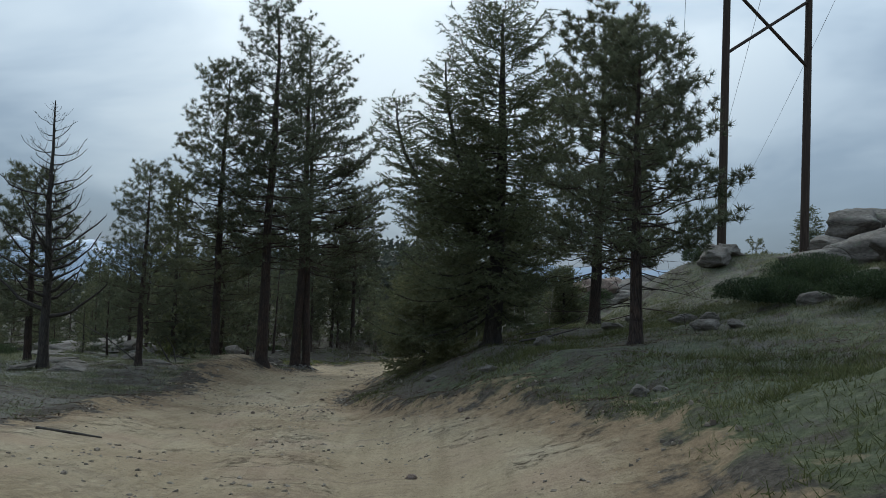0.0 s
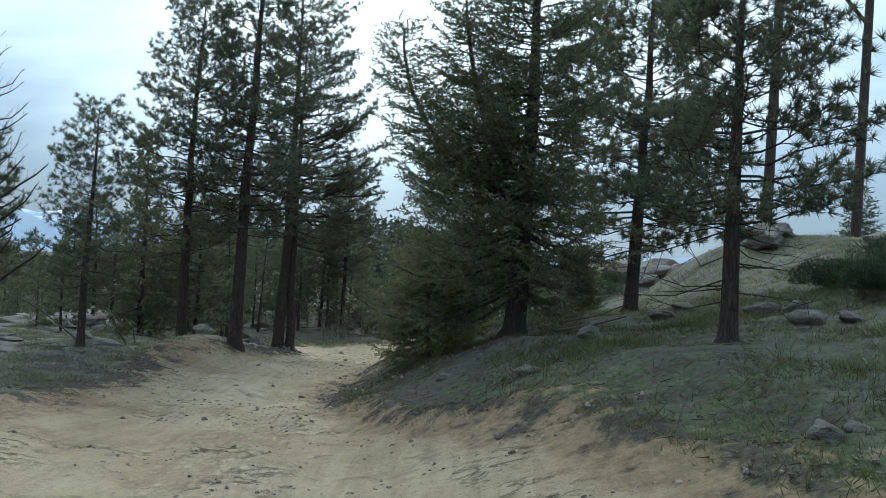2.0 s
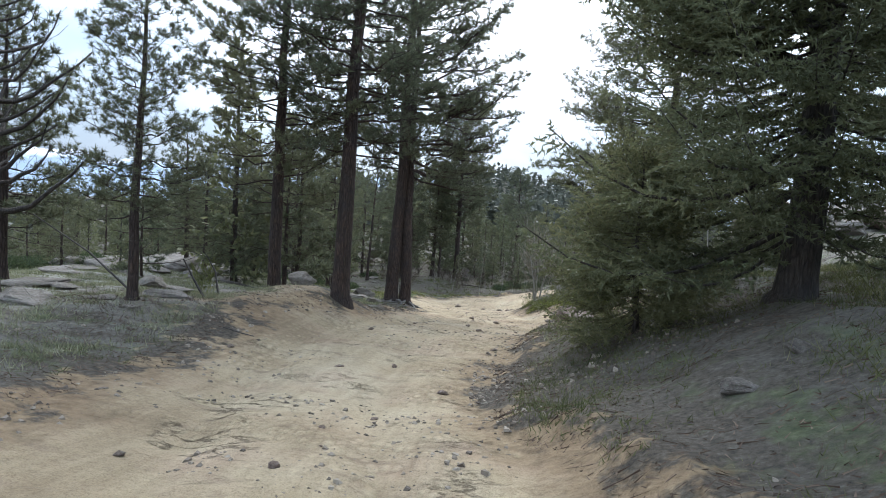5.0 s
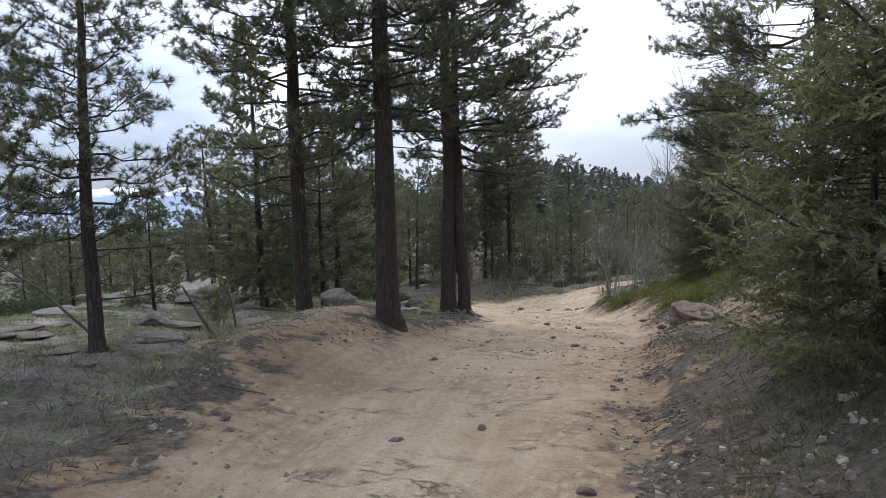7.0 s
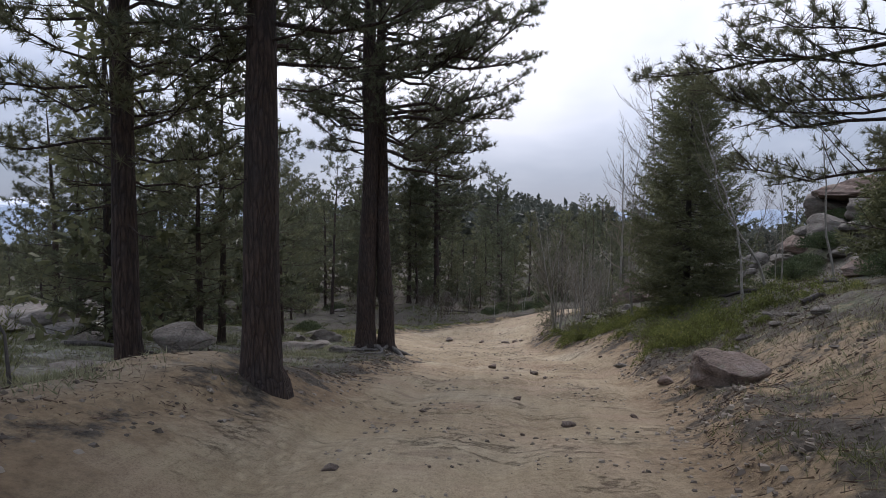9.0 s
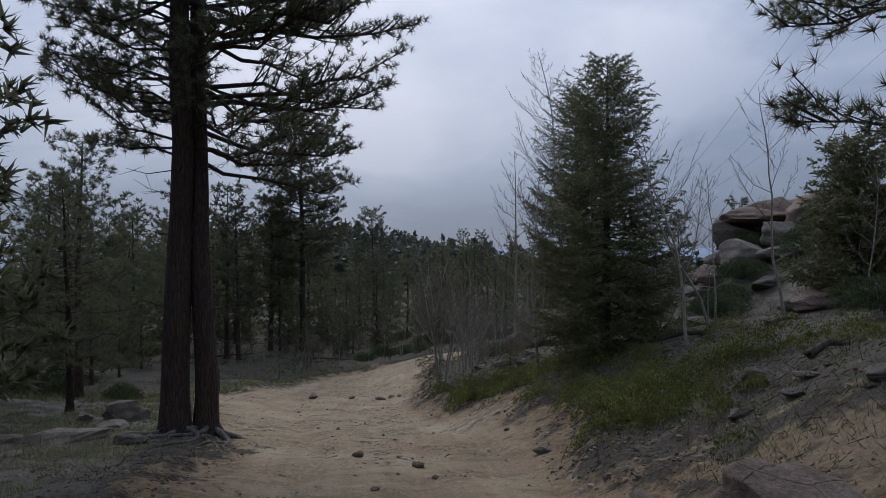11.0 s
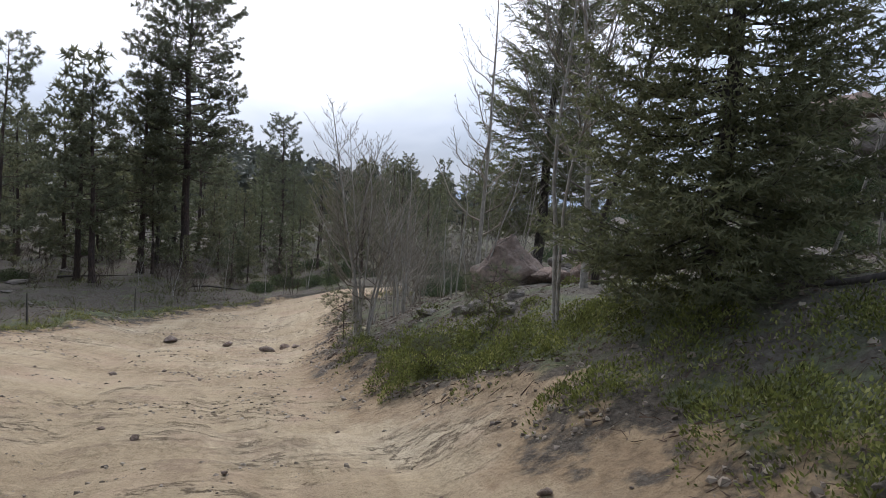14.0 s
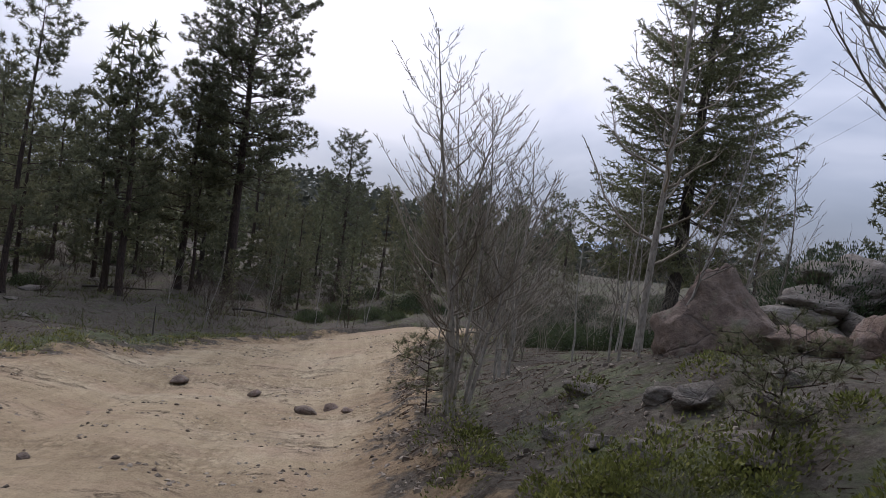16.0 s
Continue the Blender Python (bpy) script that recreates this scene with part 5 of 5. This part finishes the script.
def brush(x, y):
    m = inside_road(x, y)
    a = np.exp(-((x + 8.6) / 1.7) ** 2 - ((y - 20.2) / 3.0) ** 2)
    b = np.exp(-((x - 0.8) / 1.6) ** 2 - ((y - 30.5) / 4) ** 2)
    c = np.exp(-((x + 0.3) / 1.0) ** 2 - ((y - 48) / 5) ** 2) * 0.2
    far = 0.7 * np.clip(0.4 + fbm(x * 0.3, y * 0.3, 3) * 2, 0, 1) * np.interp(y, [58, 63, 72, 78], [0, 1, 1, 0.3])
    cliff = 1.3 * np.exp(-((x - 6.0) / 3.4) ** 2 - ((y - 41) / 5.5) ** 2)
    return np.clip(np.maximum(np.maximum(np.maximum(a, b), c), np.maximum(far, cliff)) * (m < -0.4), 0, 1)


scatter("dry_brush", "tangled dry brown twigs of low brush", "brush", dry_twigs, 15000, (-26, 9), (12, 78), brush, 0.20, 0.006, 15, 0.17, 0.03, 205, False)


JUN = "dark green spreading juniper bush among boulders"
for k, (x, y, w, h, n) in enumerate(((8.2, 16.8, 1.2, 0.6, 4600), (9.3, 17.4, 1.3, 0.75, 4600), (9.9, 18.6, 1.4, .8, 4200), (8.4, 18.9, 1.1, .6, 3000), (9.0, 14.4, 1.2, .55, 4200), (10.6, 14.2, 1.3, .7, 4200), (10.4, 28.8, .8, .7, 1500), (13.2, 30.6, .9, .9, 1800), (5.4, 41.6, 1.0, .6, 2200), (8.9, 42.2, 1.4, .8, 3000), (7.2, 43.5, 1.0, .55, 2400), (8.5, 45.3, .9, .5, 2000), (6.2, 42.5, .9, .5, 2000), (9.8, 43.4, 1.1, .6, 2400), (3.6, 41.4, .8, .45, 1800), (4.8, 34.2, 1.0, .6, 2200), (3.9, 46.9, 1.2, 1.4, 2600), (5.4, 48.5, 1.4, 1.4, 2600))):
    bush(x, y, w, h, 300 + k, juniper_leaves, JUN if y < 40 else "dark green juniper bush on the slope", n)


# ---- thickets and undergrowth ----
def thicket(name, label, material, n, xr, yr, tall, seed, want):
    """Crowded thin bare stems with forking twigs."""
    rng = np.random.RandomState(seed)
    x, y = rng.uniform(*xr, n), rng.uniform(*yr, n)
    keep = rng.rand(n) < want(x, y)
    fan = np.repeat(np.arange(keep.sum()), 6)
    x, y = x[keep][fan], y[keep][fan]
    n = len(x)
    x, y = x + 0.1 * rng.randn(n), y + 0.1 * rng.randn(n)
    z = land(x, y)
    h = tall * (0.35 + 0.8 * rng.rand(n))
    heap = Heap()
    foot = np.stack([x, y, z - 0.1], -1)
    lean = rng.randn(n, 2) * 0.27
    tip = foot + np.stack([lean[:, 0] * h, lean[:, 1] * h, h], -1)
    heap.blades(foot, tip, 0.018 + 0.014 * rng.rand(n), rng)
    for _ in range(15):
        q = 0.2 + 0.7 * rng.rand(n)
        f = foot + (tip - foot) * q[:, None]
        d = unit(np.stack([rng.randn(n), rng.randn(n), 0.9 + 0.5 * rng.rand(n)], -1))
        L = h * 0.42 * (1.15 - q) + 0.15
        e = f + d * L[:, None]
        heap.blades(f, e, np.full(n, 0.013), rng)
        for _ in range(2):
            f2 = f + (e - f) * (0.4 + 0.5 * rng.rand(n))[:, None]
            heap.blades(f2, f2 + unit(d + rng.randn(n, 3) * 0.6) * (L * 0.45)[:, None], np.full(n, 0.010), rng)
    return tagged(new(name, heap.mesh(name, material, False)), label, "thicket", kind="stuff")


def behind_aspens(x, y):
    return (inside_road(x, y) < -0.8) * np.interp(y, [47, 51, 60, 66], [0.1, 0.8, 1, 0.5])


thicket("bare_thicket", "thicket of thin bare grey-brown aspen stems", aspen_twigs, 36, (-0.2, 8), (50, 66), 2.5, 401, behind_aspens)
thicket("far_thicket", "thin bare saplings along the far edge of the clearing", brush_twigs, 34, (-24, -2), (60, 76), 1.9, 402, lambda x, y: (inside_road(x, y) < -1.2) * 0.8)


def undergrowth():
    rng = np.random.RandomState(77)
    for k in range(4):
        bush(-14 - 2 * k, 47 + k, 0.9 + 0.15 * k, 0.75, 340 + k, juniper_leaves, "low dark green bush on the forest floor", 1000, 0.07)
    first = [o for o in scene.objects if o.name.startswith("bush") and o.parent is None][-4:]
    made = 0
    while made < 130:
        zone = made % 4
        x, y = ((rng.uniform(-34, -11), rng.uniform(28, 62)), (rng.uniform(-30, 2), rng.uniform(62, 82)), (rng.uniform(2, 12), rng.uniform(52, 70)), (rng.uniform(-26, -10.5), rng.uniform(20, 46)))[zone]
        if inside_road(x, y) > -1.5 or (-18 < x < -8 and 18 < y < 39):
            made += 1
            continue
        k = 0.45 + 0.5 * rng.rand()
        e = copy_thing(first[made % 4], pose(x, y, ground(x, y) - 0.05, 0, 0, 360 * rng.rand()))
        e.scale = (k * 1.2, k * 1.2, k)
        tagged(e, "low dark green bush on the forest floor")
        made += 1
    for _ in range(26):
        x, y = rng.uniform(-26, -9.5), rng.uniform(24, 72)
        if inside_road(x, y) > -0.8:
            continue
        s = 0.15 + 0.35 * rng.rand() ** 2
        rock(shapes[int(rng.randint(5))], x, y, (s * 1.3, s, s * .6), "pale lichen-covered stone on the forest floor", 360 * rng.rand(), 0, 0.35, "stone", "forest stones")
    for x, y, a, L in ((-13.5, 66.5, 0.4, 3.0), (-17.0, 62.0, 2.8, 2.4), (-7.6, 66.0, 0.2, 2.2), (-12.0, 31.0, 0.5, 1.6), (3.4, 35.6, 0.7, 1.6), (2.6, 36.5, 2.2, 1.4), (4.4, 33.4, 1.1, 1.3), (1.6, 31.6, 0.3, 1.0)):
        stick([(x + L * q * math.cos(a), y + L * q * math.sin(a), .07 + .05 * math.sin(q * 5)) for q in (0, .33, .66, 1)], .06, "bleached grey fallen branch on the forest floor")


undergrowth()


def slabs():
    """Flat weathered stones bedded in the slope beside the road."""
    rng = np.random.RandomState(91)
    for _ in range(70):
        x, y = rng.uniform(-20, -8.6), rng.uniform(19, 42)
        if inside_road(x, y) > -0.7 or (x + 8) ** 2 + (y - 25) ** 2 < 5:
            continue
        s = 0.16 + 0.5 * rng.rand() ** 2
        rock(shapes[int(rng.randint(5))], x, y, (s * 1.5, s, s * .32), "flat lichen-grey stone bedded in the slope", 360 * rng.rand(), 0, 0.34, "stone", "bedded stones")
    for _ in range(26):
        x, y = rng.uniform(-0.5, 4.5), rng.uniform(27, 36)
        if inside_road(x, y) > -0.4:
            continue
        s = 0.06 + 0.16 * rng.rand() ** 2
        rock(shapes[int(rng.randint(5))], x, y, (s * 1.4, s, s * .5), "small pale stone lying on the bank", 360 * rng.rand(), 0, 0.34, "stone", "bank stones")


slabs()


def litter():
    """Dead needles, twigs and pebbles strewn over the soil beside the road."""
    rng = np.random.RandomState(95)
    n = 60000
    y = rng.uniform(8, 62, n)
    right = rng.rand(n) < 0.6
    x = np.where(right, along(RIGHT_EDGE, y) + 7 * rng.rand(n) ** 1.4, along(LEFT_EDGE, y) - 7 * rng.rand(n) ** 1.4)
    keep = (inside_road(x, y) < 0.15) & (fbm(x * 0.8, y * 0.8, 3) > -0.28)
    x, y = x[keep], y[keep]
    n = len(x)
    a, L = rng.rand(n) * 6.283, 0.03 + 0.16 * rng.rand(n) ** 2.5
    ex, ey = x + np.cos(a) * L, y + np.sin(a) * L
    foot = np.stack([x, y, land(x, y) + 0.012], -1)
    tip = np.stack([ex, ey, land(ex, ey) + 0.012 + 0.03 * rng.rand(n)], -1)
    heap = Heap()
    heap.blades(foot, tip, 0.006 + 0.012 * rng.rand(n), rng)
    tagged(new("forest_litter", heap.mesh("forest_litter", dry_twigs, False)), "dead twigs and needles strewn over the soil", "litter", kind="stuff")
    n = 12000
    y = rng.uniform(18, 58, n)
    x = np.where(rng.rand(n) < 0.7, along(RIGHT_EDGE, y) - 0.3 + 3.2 * rng.rand(n) ** 1.6, along(LEFT_EDGE, y) + 0.3 - 3.5 * rng.rand(n) ** 1.6)
    keep = fbm(x * 0.7 + 9, y * 0.7, 3) > -0.1
    x, y = x[keep], y[keep]
    z = land(x, y) + 0.01
    s = 0.009 + 0.045 * rng.rand(len(x)) ** 4
    heap = Heap()
    for k in range(len(x)):
        v = PEBBLE + (rng.rand(8, 3) - 0.5) * 0.5
        heap.put(v * s[k] + [x[k], y[k], z[k]], quads=PEBBLE_FACES)
    tagged(new("bank_gravel", heap.mesh("bank_gravel", gravel_mat, False)), "loose pebbles washed out of the banks", "gravel", kind="stuff")


litter()
